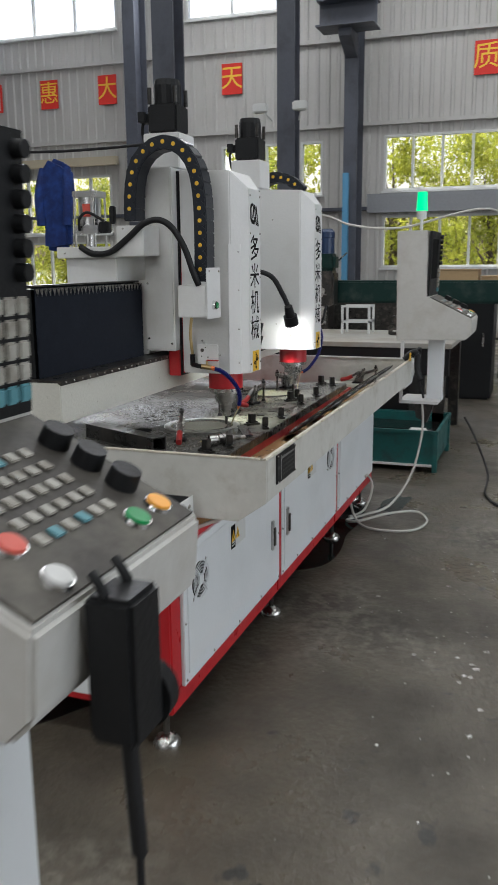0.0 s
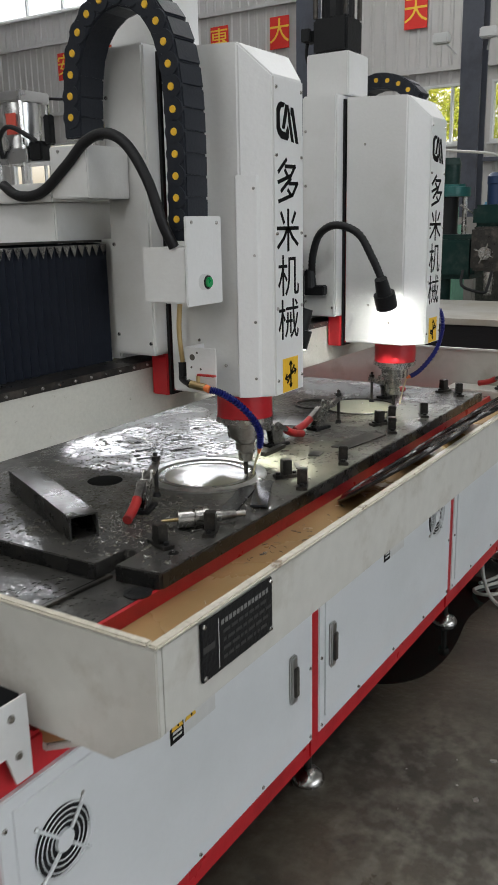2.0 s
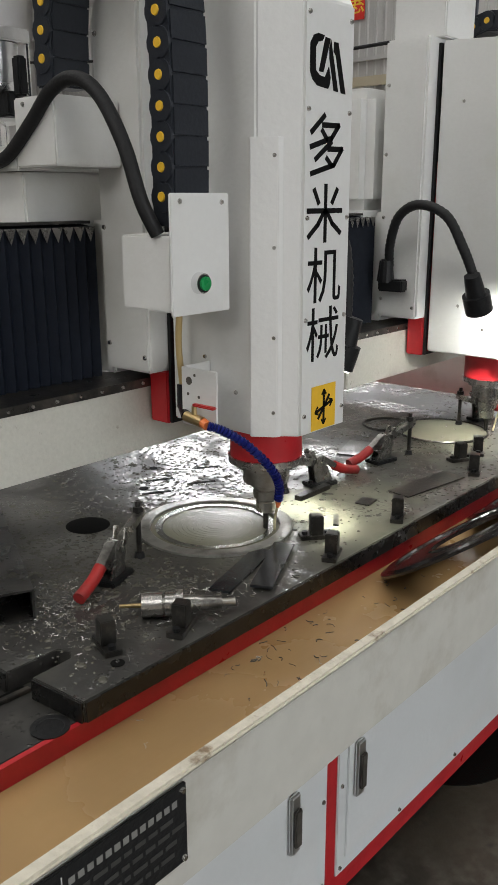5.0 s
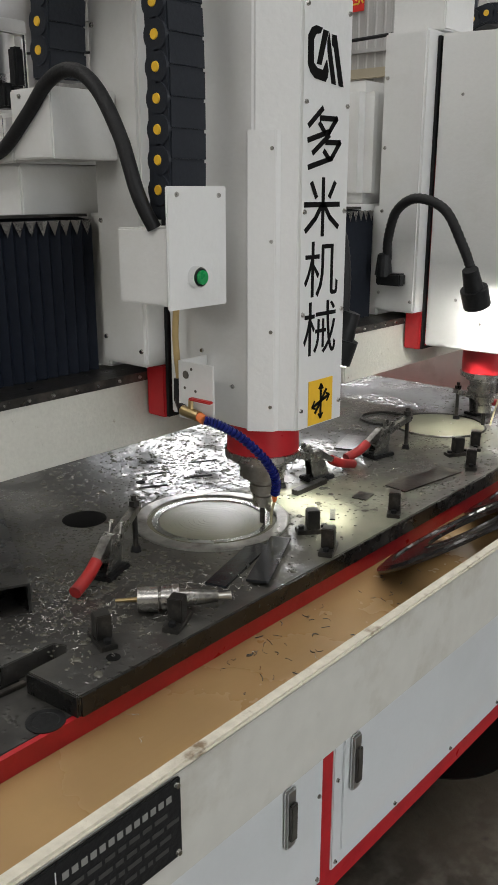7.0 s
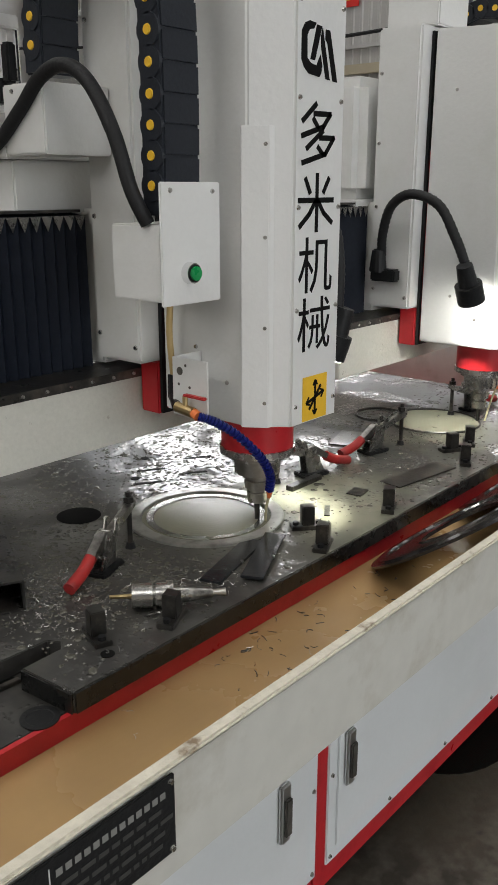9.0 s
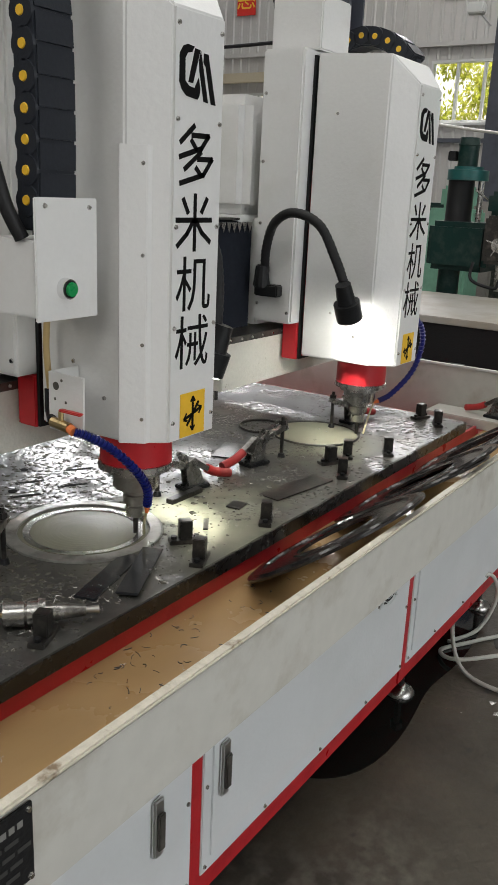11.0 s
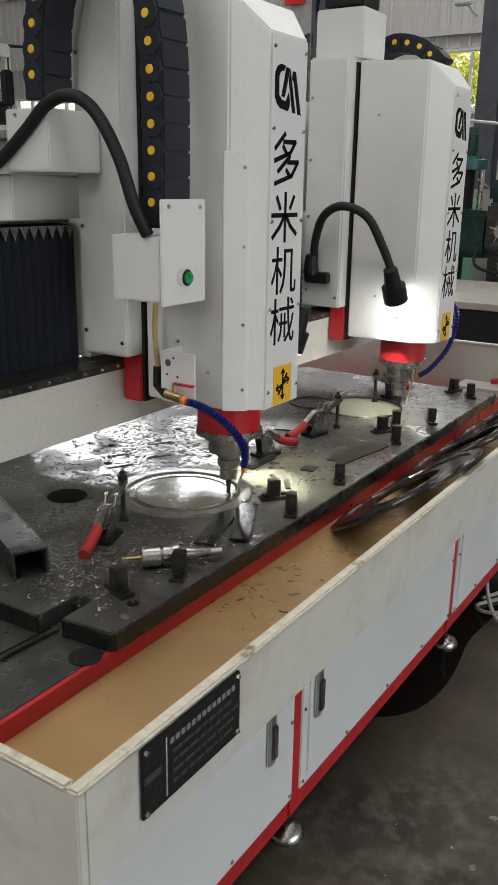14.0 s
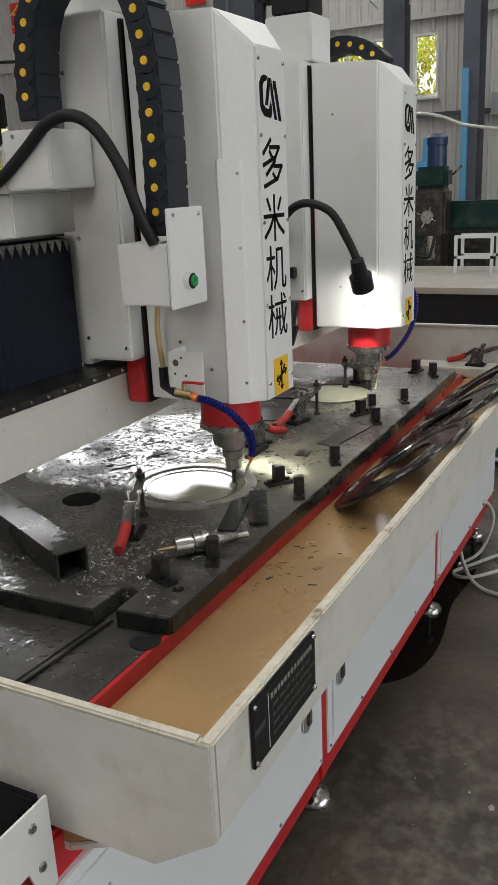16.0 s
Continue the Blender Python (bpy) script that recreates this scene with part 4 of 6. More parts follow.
def brand_marks(cx, y, cover):
    """Characters and mark down the front of a head cover."""
    n = (0, -1, 0)
    cx -= 0.006

    def plate_shape(name, z, poly, sx, sz, ox, oz):
        bm = B()
        prism(bm, [(cx + (u - ox) * sx, z + (oz - v) * sz) for u, v in poly], "y", y - 0.0007, y)
        part(name, bm, INK, cover)
    for poly in ([(238, 160), (205, 155), (182, 168), (165, 205), (165, 335), (178, 370), (202, 396), (258, 405), (268, 385), (272, 350), (262, 300), (250, 330), (242, 352), (214, 346), (195, 325), (193, 222), (205, 195), (226, 188)],
                 [(241, 166), (268, 170), (234, 331), (210, 329)], [(271, 173), (282, 235), (314, 413), (290, 410), (264, 262), (262, 215)], [(287, 180), (310, 181), (355, 419), (329, 416), (297, 243), (285, 225)]):
        plate_shape("mark_shape", 1.725, poly, 0.00055, 0.00034, 260, 288)
    w = 20
    duo = [[(248, 562), (180, 645)], [(240, 607), (325, 605), (288, 668), (178, 716)], [(236, 634), (262, 674)], [(286, 688), (203, 775)], [(272, 722), (346, 720), (302, 800), (182, 846)], [(262, 768), (290, 804)]]
    mi = [[(167, 1050), (350, 1050)], [(262, 922), (262, 1205)], [(200, 945), (224, 1010)], [(325, 942), (298, 1008)], [(252, 1060), (222, 1120), (172, 1180)], [(272, 1060), (300, 1115), (346, 1165)]]
    for lines, z, oz in ((duo, 1.592, 708), (mi, 1.478, 1062)):
        rows = []
        for line in lines:
            pts = [((u - 262) * 0.00055, (oz - v) * 0.00034) for u, v in line]
            for (x0, z0), (x1, z1) in zip(pts, pts[1:]):
                l = math.hypot(x1 - x0, z1 - z0)
                e = 0.003 / l
                rows.append((x0 - (x1 - x0) * e, z0 - (z1 - z0) * e, x1 + (x1 - x0) * e, z1 + (z1 - z0) * e, 0.0092))
        for row in rows:
            part("character_stroke", strokes(facing((cx, y, z), n), [row]), INK, cover)
    for ch, z in (("机", 1.360), ("械", 1.252)):
        part("character", lettering(ch, 0.108, facing((cx, y, z), n)), INK, cover)
    sign = part("axis_sign", boxes((cx - 0.032, cx + 0.044, y - 0.0012, y - 0.0002, 1.076, 1.162)), YELLOW, cover, "yellow axis direction sign")
    c = (cx + 0.006, y - 0.0014, 1.119)
    arms = [(0, -0.034, 0, 0.034, 0.006), (-0.028, -0.009, 0.028, 0.009, 0.006), (-0.018, -0.022, 0.018, 0.022, 0.006), (0.028, 0.009, 0.016, 0.013, 0.004), (0.028, 0.009, 0.019, -0.003, 0.004), (-0.028, -0.009, -0.016, -0.013, 0.004), (-0.028, -0.009, -0.019, 0.003, 0.004), (0, 0.034, -0.007, 0.024, 0.004), (0, 0.034, 0.007, 0.024, 0.004), (0, -0.034, -0.007, -0.024, 0.004), (0, -0.034, 0.007, -0.024, 0.004)]
    part("axis_arrows", strokes(facing(c, n), arms), INK, sign)


def gooseneck(pts, foot, head, parent, watts, spread):
    bm = B()
    tube(bm, pts, 0.0125, 10, 12, 0.10)
    g = part("gooseneck_lamp", bm, RUBBER, parent, "black flexible work lamp", round_over=True)
    bm = B()
    box(bm, foot[0] - 0.03, foot[0] + 0.004, foot[1] - 0.05, foot[1] + 0.03, foot[2] - 0.045, foot[2] - 0.01)
    rod(bm, (foot[0] - 0.02, foot[1] + 0.01, foot[2] - 0.02), (foot[0] - 0.02, foot[1] + 0.01, foot[2] + 0.045), 0.026, 0.018, 14)
    part("lamp_foot", bm, BLACK, g, bevel=0.004)
    h = Vector(head[0])
    d = Vector(head[1]).normalized()
    bm = B()
    rod(bm, h - d * 0.055, h, 0.021, 0.026, 18)
    rod(bm, h, h + d * 0.05, 0.036, 0.036, 20)
    part("lamp_head", bm, BLACK, g, round_over=True)
    part("lamp_lens", rods((h + d * 0.0502, h + d * 0.052, 0.031, 0.031, 18)), LAMPGLOW, g, "bright lamp lens")
    lamp = bpy.data.lights.new("work_lamp", "SPOT")
    lamp.energy, lamp.spot_size, lamp.spot_blend, lamp.shadow_soft_size, lamp.color = watts, radians(spread), 0.8, 0.025, (1.0, 1.0, 0.88)
    o = new("work_lamp", lamp)
    o.matrix_world = look(h + d * 0.058, h + d)


def head_unit(cx, first):
    """Carriage, slide, head cover, spindle and fittings; cx is the carriage's near side."""
    hx = cx + 0.052
    c = part("carriage", boxes((cx, cx + 0.34, 0.703, 0.836, 1.168, 1.914)), WHITE, MACHINE, "white enamelled carriage housing", bevel=0.006)
    screws([(cx, 0.822, z) for z in (1.22, 1.45, 1.62, 1.80)] + [(cx, 0.716, 1.20)], (-1, 0, 0), c, 0.006)
    part("carriage_back", boxes((cx + 0.02, cx + 0.33, 0.8365, 0.892, 1.150, 1.463)), WHITE, MACHINE, bevel=0.006)
    part("slide", boxes((cx + 0.050, cx + 0.30, 0.695, 0.702, 1.06, 1.90)), BLACK, MACHINE)
    part("saddle", boxes((cx + 0.045, cx + 0.30, 0.7025, 0.755, 1.058, 1.167)), RED, MACHINE, "red painted saddle casting", bevel=0.003)
    part("way", boxes((cx + 0.062, cx + 0.29, 0.690, 0.6945, 1.07, 1.60)), RED, MACHINE)
    # motor pedestal and servo motor
    part("motor_pedestal", boxes((cx + 0.06, cx + 0.22, 0.69, 0.85, 1.915, 2.055)), WHITE, MACHINE, bevel=0.004)
    mo = part("servo_motor", boxes((cx + 0.075, cx + 0.20, 0.705, 0.835, 2.056, 2.17)), BLACK, MACHINE, "black ribbed servo motor", bevel=0.008)
    bm = B()
    lathe(bm, (cx + 0.137, 0.77), [(0.058, 2.1705), (0.058, 2.245), (0.052, 2.268)], 18)
    part("motor_cap", bm, BLACK, mo)
    for px, py in ((0.083, 0.713), (0.192, 0.713), (0.083, 0.827), (0.192, 0.827)):
        part("tie_rod", rods(((cx + px, py, 2.1705), (cx + px, py, 2.235), 0.009, 0.009, 8)), DARKST, mo)
    part("plug", boxes((cx + 0.06, cx + 0.0745, 0.842, 0.872, 2.10, 2.14), (cx + 0.08, cx + 0.12, 0.8355, 0.872, 2.10, 2.135)), BLACK, mo)
    bm = B()
    tube(bm, [(cx + 0.1, 0.868, 2.10), (cx + 0.10, 0.872, 2.06), (cx + 0.09, 0.845, 1.98), (cx + 0.10, 0.83, 1.918)], 0.006, 8)
    part("motor_cable", bm, RUBBER, mo)
    # head cover: a tall sheet metal case with chamfered front corners and a sloping top
    foot = [(0.0, 0.690), (0.0, 0.470), (0.050, 0.405), (0.190, 0.405), (0.240, 0.470), (0.240, 0.690)]
    top = {0.690: 1.905, 0.470: 1.895, 0.405: 1.825}
    bm = B()
    lo = [bm.verts.new((hx + u, v, 1.072)) for u, v in foot]
    hi = [bm.verts.new((hx + u, v, top[v])) for u, v in foot]
    bm.faces.new(lo)
    bm.faces.new((hi[0], hi[1], hi[4], hi[5]))
    bm.faces.new((hi[1], hi[2], hi[3], hi[4]))
    for i in range(6):
        bm.faces.new((lo[i], lo[(i + 1) % 6], hi[(i + 1) % 6], hi[i]))
    cover = part("head_cover", bm, WHITE, MACHINE, "tall white head cover with black characters", bevel=0.004)
    part("front_sheet", boxes((hx + 0.052, hx + 0.188, 0.4032, 0.4055, 1.074, 1.822)), WHITE, cover)
    screws([(hx + x, 0.403, z) for x in (0.060, 0.180) for z in (1.11, 1.29, 1.47, 1.65, 1.80)], (0, -1, 0), cover, 0.005)
    bm = B()
    prism(bm, [(hx - 0.004, 0.482), (hx - 0.010, 0.474), (hx + 0.018, 0.434), (hx + 0.030, 0.432)], "z", 1.073, 1.605)
    if first:
        part("corner_strip", bm, WHITE, cover, bevel=0.001)
        screws([(hx + 0.016, 0.441, z) for z in (1.12, 1.26, 1.42, 1.575)], (-0.8, -0.6, 0), cover, 0.005)
    else:
        bm.free()
    screws([(hx, 0.60, 1.21), (hx, 0.52, 1.15), (hx, 0.62, 1.75)], (-1, 0, 0), cover, 0.005)
    brand_marks(hx + 0.120, 0.4030, cover)
    # spindle
    sx, sy = hx + 0.113, 0.540
    bm = B()
    lathe(bm, (sx, sy), [(0.074, 1.0), (0.074, 1.072)], 36)
    sp = part("spindle_collar", bm, RED, MACHINE, "red painted spindle collar", round_over=True)
    bm = B()
    lathe(bm, (sx, sy), [(0.030, 0.938), (0.047, 0.940), (0.049, 0.972), (0.060, 0.974), (0.060, 0.985), (0.078, 0.986), (0.078, 0.9995)], 36)
    part("spindle_nose", bm, STEEL, sp, "turned steel spindle nose", round_over=True)
    bm = B()
    lathe(bm, (sx, sy), [(0.014, 0.872), (0.020, 0.874), (0.0215, 0.896), (0.019, 0.898), (0.019, 0.903), (0.026, 0.905), (0.027, 0.922), (0.024, 0.924), (0.024, 0.928), (0.031, 0.930), (0.031, 0.9375)], 28)
    part("tool_holder", bm, STEEL, sp, round_over=True)
    part("end_mill", rods(((sx, sy, 0.834), (sx, sy, 0.8715), 0.0055, 0.0065, 12)), DARKST, sp)
    # coolant valve on its little plate, ball valve lever and blue segmented hose
    side = hx - 0.001 if first else hx + 0.241
    if first:
        vp = part("valve_plate", boxes((hx - 0.075, hx - 0.071, 0.500, 0.590, 1.093, 1.203), (hx - 0.071, hx - 0.0005, 0.586, 0.590, 1.093, 1.203)), WHITE, MACHINE, "white bracket with a coolant ball valve", bevel=0.001)
        for y, z, r in ((0.570, 1.178, 0.008), (0.573, 1.153, 0.003), (0.545, 1.150, 0.003), (0.555, 1.190, 0.003)):
            part("hole_mark", rods(((hx - 0.0752, y, z), (hx - 0.0756, y, z), r, r, 10)), PANELG, vp)
        part("valve_body", rods(((hx - 0.088, 0.567, 1.113), (hx - 0.088, 0.524, 1.108), 0.010, 0.010, 12), ((hx - 0.088, 0.545, 1.108), (hx - 0.088, 0.545, 1.136), 0.005, 0.005, 8)), BRASS, vp)
        part("valve_lever", boxes((hx - 0.094, hx - 0.082, 0.492, 0.547, 1.136, 1.141)), REDGRIP, vp, "red valve lever", bevel=0.002)
        part("orange_ring", rods(((hx - 0.088, 0.523, 1.108), (hx - 0.090, 0.510, 1.104), 0.009, 0.009, 12)), ORANGE, vp)
        path = [(hx - 0.090, 0.509, 1.104), (hx - 0.070, 0.490, 1.094), (hx - 0.030, 0.470, 1.064), (hx + 0.015, 0.452, 1.015), (hx + 0.045, 0.450, 0.970), (hx + 0.056, 0.460, 0.930)]
        bm = B()
        tube(bm, [(hx - 0.03, 0.632, 1.33), (hx - 0.032, 0.640, 1.24), (hx - 0.03, 0.634, 1.155)], 0.0065, 10)
        part("amber_tube", bm, TANHOSE, MACHINE, "amber plastic coolant tube", round_over=True)
        part("elbow", rods(((hx - 0.03, 0.634, 1.155), (hx - 0.034, 0.631, 1.110), 0.011, 0.011, 12), ((hx - 0.034, 0.631, 1.112), (hx - 0.086, 0.568, 1.112), 0.010, 0.010, 12)), BLACK, MACHINE)
    else:
        path = [(hx + 0.245, 0.46, 1.20), (hx + 0.275, 0.43, 1.165), (hx + 0.285, 0.425, 1.10), (hx + 0.26, 0.44, 1.02), (hx + 0.20, 0.475, 0.955), (hx + 0.165, 0.50, 0.935)]
    line = smooth_line(path, 6)
    hose = part("blue_hose", rods((line[0], line[1], 0.008, 0.008, 8)), BLUEP, MACHINE, "blue segmented coolant hose")
    for p, q in zip(line[1:], line[2:]):
        part("hose_bead", rods((p, p.lerp(q, 0.95), 0.0098, 0.0062, 10)), BLUEP, hose)
    e, d = line[-1], (line[-1] - line[-2]).normalized()
    part("nozzle", rods((e, e + d * 0.016, 0.0065, 0.0035, 10)), ORANGE, hose, "orange nozzle")
    bm = B()
    tip = e + d * 0.016
    tube(bm, [tip, tip.lerp(Vector((sx - 0.005, sy - 0.02, 0.836)), 0.4) - Vector((0, 0, 0.0)), Vector((sx + 0.002, sy - 0.022, 0.836))], 0.003, 6)
    part("coolant_jet", bm, COOLMILK, hose, "thin jet of milky coolant")


COOLMILK = mat("milky_coolant", (0.62, 0.56, 0.36), 0.15)


def head_one_extras(cx):
    hx = cx + 0.052
    # switch box with button plate
    sb = part("switch_box", boxes((cx - 0.122, cx + 0.010, 0.506, 0.630, 1.318, 1.445)), WHITE, MACHINE, "white switch box with a green button", bevel=0.003)
    part("box_stay", boxes((cx + 0.0105, hx - 0.0005, 0.58, 0.625, 1.33, 1.43)), WHITE, sb)
    part("button_plate", boxes((cx - 0.126, cx + 0.016, 0.500, 0.5055, 1.312, 1.513)), WHITE, sb, bevel=0.002)
    screws([(cx - 0.104, 0.500, 1.500), (cx - 0.004, 0.500, 1.498)], (0, -1, 0), sb, 0.005)
    bx, bz = cx - 0.064, 1.365
    part("button_bezel", rods(((bx, 0.4998, bz), (bx, 0.486, bz), 0.0185, 0.017, 24)), CHROME, sb, round_over=True)
    part("button_collar", rods(((bx, 0.4859, bz), (bx, 0.4845, bz), 0.0152, 0.0150, 24)), BLACK, sb)
    part("button", rods(((bx, 0.4844, bz), (bx, 0.480, bz), 0.0122, 0.0118, 20)), GREENB, sb, "green push button")
    cable_chain([(0.536, 1.46), (0.533, 1.64), (0.538, 1.80), (0.562, 1.905), (0.615, 1.972), (0.69, 1.995), (0.765, 1.965), (0.815, 1.90), (0.835, 1.80), (0.838, 1.70)], cx - 0.108, 0.085, MACHINE, "black cable chain with yellow pins")
    # bracket that carries the chain, arm and pneumatic cylinder
    ar = part("chain_bracket", boxes((cx - 0.150, cx - 0.001, 0.760, 0.880, 1.560, 1.680)), WHITE, MACHINE, "white sheet bracket", bevel=0.003)
    screws([(cx - 0.150, 0.775, 1.665), (cx - 0.150, 0.850, 1.668)], (-1, 0, 0), ar, 0.005)
    part("arm", boxes((cx - 0.150, cx + 0.30, 0.8805, 1.16, 1.555, 1.600)), WHITE, ar, bevel=0.003)
    screws([(cx - 0.150, y, 1.575) for y in (0.93, 1.0, 1.12)], (-1, 0, 0), ar, 0.004)
    part("upper_body", boxes((cx - 0.13, cx + 0.32, 0.895, 1.13, 1.30, 1.554)), WHITE, MACHINE, bevel=0.004)
    y0 = 1.035
    cy = part("pneumatic_cylinder", rods(((cx - 0.08, y0, 1.688), (cx - 0.08, y0, 1.796), 0.046, 0.046, 24)), ALU, MACHINE, "aluminium pneumatic cylinder with tie rods", round_over=True)
    part("end_cap", boxes((cx - 0.13, cx - 0.03, y0 - 0.052, y0 + 0.052, 1.797, 1.822)), ALU, cy, bevel=0.003)
    part("end_cap", boxes((cx - 0.13, cx - 0.03, y0 - 0.060, y0 + 0.052, 1.650, 1.687)), ALU, cy, bevel=0.003)
    for a in (-0.045, 0.045):
        for b in (-0.045, 0.045):
            part("tie_rod", rods(((cx - 0.08 + a, y0 + b, 1.601), (cx - 0.08 + a, y0 + b, 1.796), 0.005, 0.005, 8)), CHROME, cy)
    part("piston_rod", rods(((cx - 0.08, y0, 1.601), (cx - 0.08, y0, 1.65), 0.012, 0.012, 12)), CHROME, cy)
    part("red_label", boxes((cx - 0.128, cx - 0.1255, y0 - 0.028, y0 + 0.006, 1.72, 1.77)), REDB, cy, "red label")
    part("air_fitting", boxes((cx - 0.125, cx - 0.09, y0 - 0.105, y0 - 0.061, 1.655, 1.70), (cx - 0.115, cx - 0.095, y0 - 0.13, y0 - 0.106, 1.69, 1.76)), BLACK, cy, bevel=0.004)
    bm = B()
    tube(bm, [(cx - 0.135, y0 + 0.02, 1.665), (cx - 0.15, y0 + 0.01, 1.71), (cx - 0.15, y0 - 0.03, 1.735), (cx - 0.125, y0 - 0.09, 1.70)], 0.006, 8)
    part("air_tube", bm, RUBBER, cy, round_over=True)
    bm = B()
    tube(bm, [(cx - 0.150, 1.045, 1.60), (cx - 0.158, 0.985, 1.572), (cx - 0.158, 0.905, 1.578), (cx - 0.156, 0.82, 1.635), (cx - 0.156, 0.755, 1.684), (cx - 0.155, 0.69, 1.698), (cx - 0.15, 0.635, 1.668), (cx - 0.145, 0.585, 1.59), (cx - 0.138, 0.555, 1.50), (cx - 0.118, 0.540, 1.446)], 0.0125, 12)
    part("black_conduit", bm, RUBBER, MACHINE, "thick black rubber conduit", round_over=True)
    gooseneck([(hx + 0.262, 0.62, 1.30), (hx + 0.262, 0.60, 1.40), (hx + 0.265, 0.54, 1.45), (hx + 0.265, 0.475, 1.43), (hx + 0.262, 0.455, 1.36), (hx + 0.255, 0.45, 1.27)],
              (hx + 0.272, 0.63, 1.27), ((hx + 0.25, 0.448, 1.22), (-0.20, 0.24, -1)), MACHINE, 19, 62)


def head_two_extras(cx):
    hx = cx + 0.052
    gooseneck([(cx - 0.012, 0.790, 1.315), (cx - 0.035, 0.775, 1.38), (cx - 0.06, 0.735, 1.455), (cx - 0.075, 0.665, 1.486), (cx - 0.08, 0.580, 1.458), (cx - 0.08, 0.525, 1.375), (cx - 0.078, 0.496, 1.315)],
              (cx - 0.001, 0.785, 1.29), ((cx - 0.076, 0.484, 1.262), (0.42, -0.05, -0.9)), MACHINE, 2.8, 84)
    cable_chain([(0.545, 1.915), (0.60, 1.965), (0.69, 1.99), (0.765, 1.965), (0.815, 1.90), (0.835, 1.80), (0.838, 1.70)], cx + 0.31, 0.085, MACHINE, "black cable chain with yellow pins")
    part("upper_body", boxes((cx - 0.03, cx + 0.29, 0.862, 1.06, 1.47, 1.80)), WHITE, MACHINE, bevel=0.03)
    part("body_box", boxes((cx - 0.05, cx + 0.29, 0.862, 1.02, 1.3, 1.4695)), WHITE, MACHINE, bevel=0.004)
    part("chain_foot", boxes((cx + 0.341, cx + 0.48, 0.76, 0.88, 1.58, 1.68)), WHITE, MACHINE)


C1, C2 = 3.560, 4.582
base()
tray()
worktable()
beam(2.752, 4.10)
beam(4.33, 5.30)
for x in (3.84, 5.02):
    part("beam_arm", boxes((x, x + 0.20, 0.8935, 1.70, 1.02, 1.136)), WHITE, MACHINE, bevel=0.005)
    part("beam_column", boxes((x, x + 0.20, 1.52, 1.70, 0.7975 if x > 5.1 else 0.832, 1.0195)), WHITE, MACHINE, bevel=0.005)
pleats(2.77, C1 - 0.002, 0.850, 1.1465, 1.450, MACHINE)
part("bellows_core", boxes((2.775, C1 - 0.004, 0.868, 0.892, 1.1465, 1.448)), BLACK, MACHINE)
pleats(C1 + 0.345, 4.09, 0.850, 1.1465, 1.450, MACHINE)
pleats(4.345, C2 - 0.002, 0.850, 1.1465, 1.450, MACHINE)
part("bellows_core", boxes((4.35, C2 - 0.004, 0.868, 0.892, 1.1465, 1.448)), BLACK, MACHINE)
head_unit(C1, True)
head_unit(C2, False)
head_one_extras(C1)
head_two_extras(C2)
# flat bellows cover over the near deck, with its white end bracket
bm = B()
n = 34
rows = []
for i in range(2 * n + 1):
    x = 2.305 + (2.632 - 2.305) * i / (2 * n)
    z = 0.822 - (0.012 if i % 2 else 0)
    rows.append([bm.verts.new((x, 0.245, 0.748)), bm.verts.new((x, 0.245, z)), bm.verts.new((x, 1.66, z)), bm.verts.new((x, 1.66, 0.748))])
for a, b in zip(rows, rows[1:]):
    for k in range(3):
        bm.faces.new((a[k], b[k], b[k + 1], a[k + 1]))
part("deck_bellows", bm, BLACK, MACHINE, "black flat bellows cover")
bm = B()
prism(bm, [(2.298, 0.826), (2.632, 0.826), (2.632, 0.690), (2.600, 0.690), (2.585, 0.742), (2.43, 0.742), (2.43, 0.725), (2.40, 0.725), (2.385, 0.748), (2.315, 0.748), (2.315, 0.735), (2.298, 0.735)], "y", 0.229, 0.233)
br = part("bellows_bracket", bm, WHITE, MACHINE, "bent white sheet bracket")
screws([(2.41, 0.229, 0.737), (2.608, 0.229, 0.735), (2.33, 0.229, 0.80), (2.60, 0.229, 0.80)], (0, -1, 0), br, 0.008)


# ---- loose things on the machine ----
TOP = 0.8312


def stop_block():
    t = thing("stop_block", (0, 0, 0), "dark steel stop block screwed to the fixture plate", "block", "stop blocks on the fixture plate")
    part("foot_plate", boxes((-0.034, 0.034, -0.014, 0.014, 0.0, 0.009)), DARKST, t, bevel=0.001)
    part("post", boxes((-0.013, 0.013, -0.0125, 0.0125, 0.0093, 0.050)), DARKST, t, bevel=0.0015)
    for x in (-0.024, 0.024):
        part("cap_screw", rods(((x, 0, 0.0092), (x, 0, 0.0155), 0.0062, 0.0062, 10)), BLACK, t)
    return t


first_block = stop_block()
spots = [(3.757, 0.432, -40), (3.702, 0.352, 25), (3.960, 0.362, 28), (4.431, 0.458, -30), (4.519, 0.452, 30), (4.361, 0.384, 28), (4.624, 0.376, 30), (5.075, 0.466, -20), (5.03, 0.388, 30), (3.19, 0.415, 70), (3.306, 0.366, 25)]
for x, y, a in spots[1:]:
    copy_thing(first_block, pose(x, y, TOP, 0, 0, a))
first_block.matrix_basis = pose(spots[0][0], spots[0][1], TOP, 0, 0, spots[0][2])


IRON = mat("oily_iron", (0.34, 0.33, 0.31), 0.30, 0.9, grain=120, var=0.2, stain=(0.08, 0.075, 0.07), stain_scale=25, stain_at=0.55)


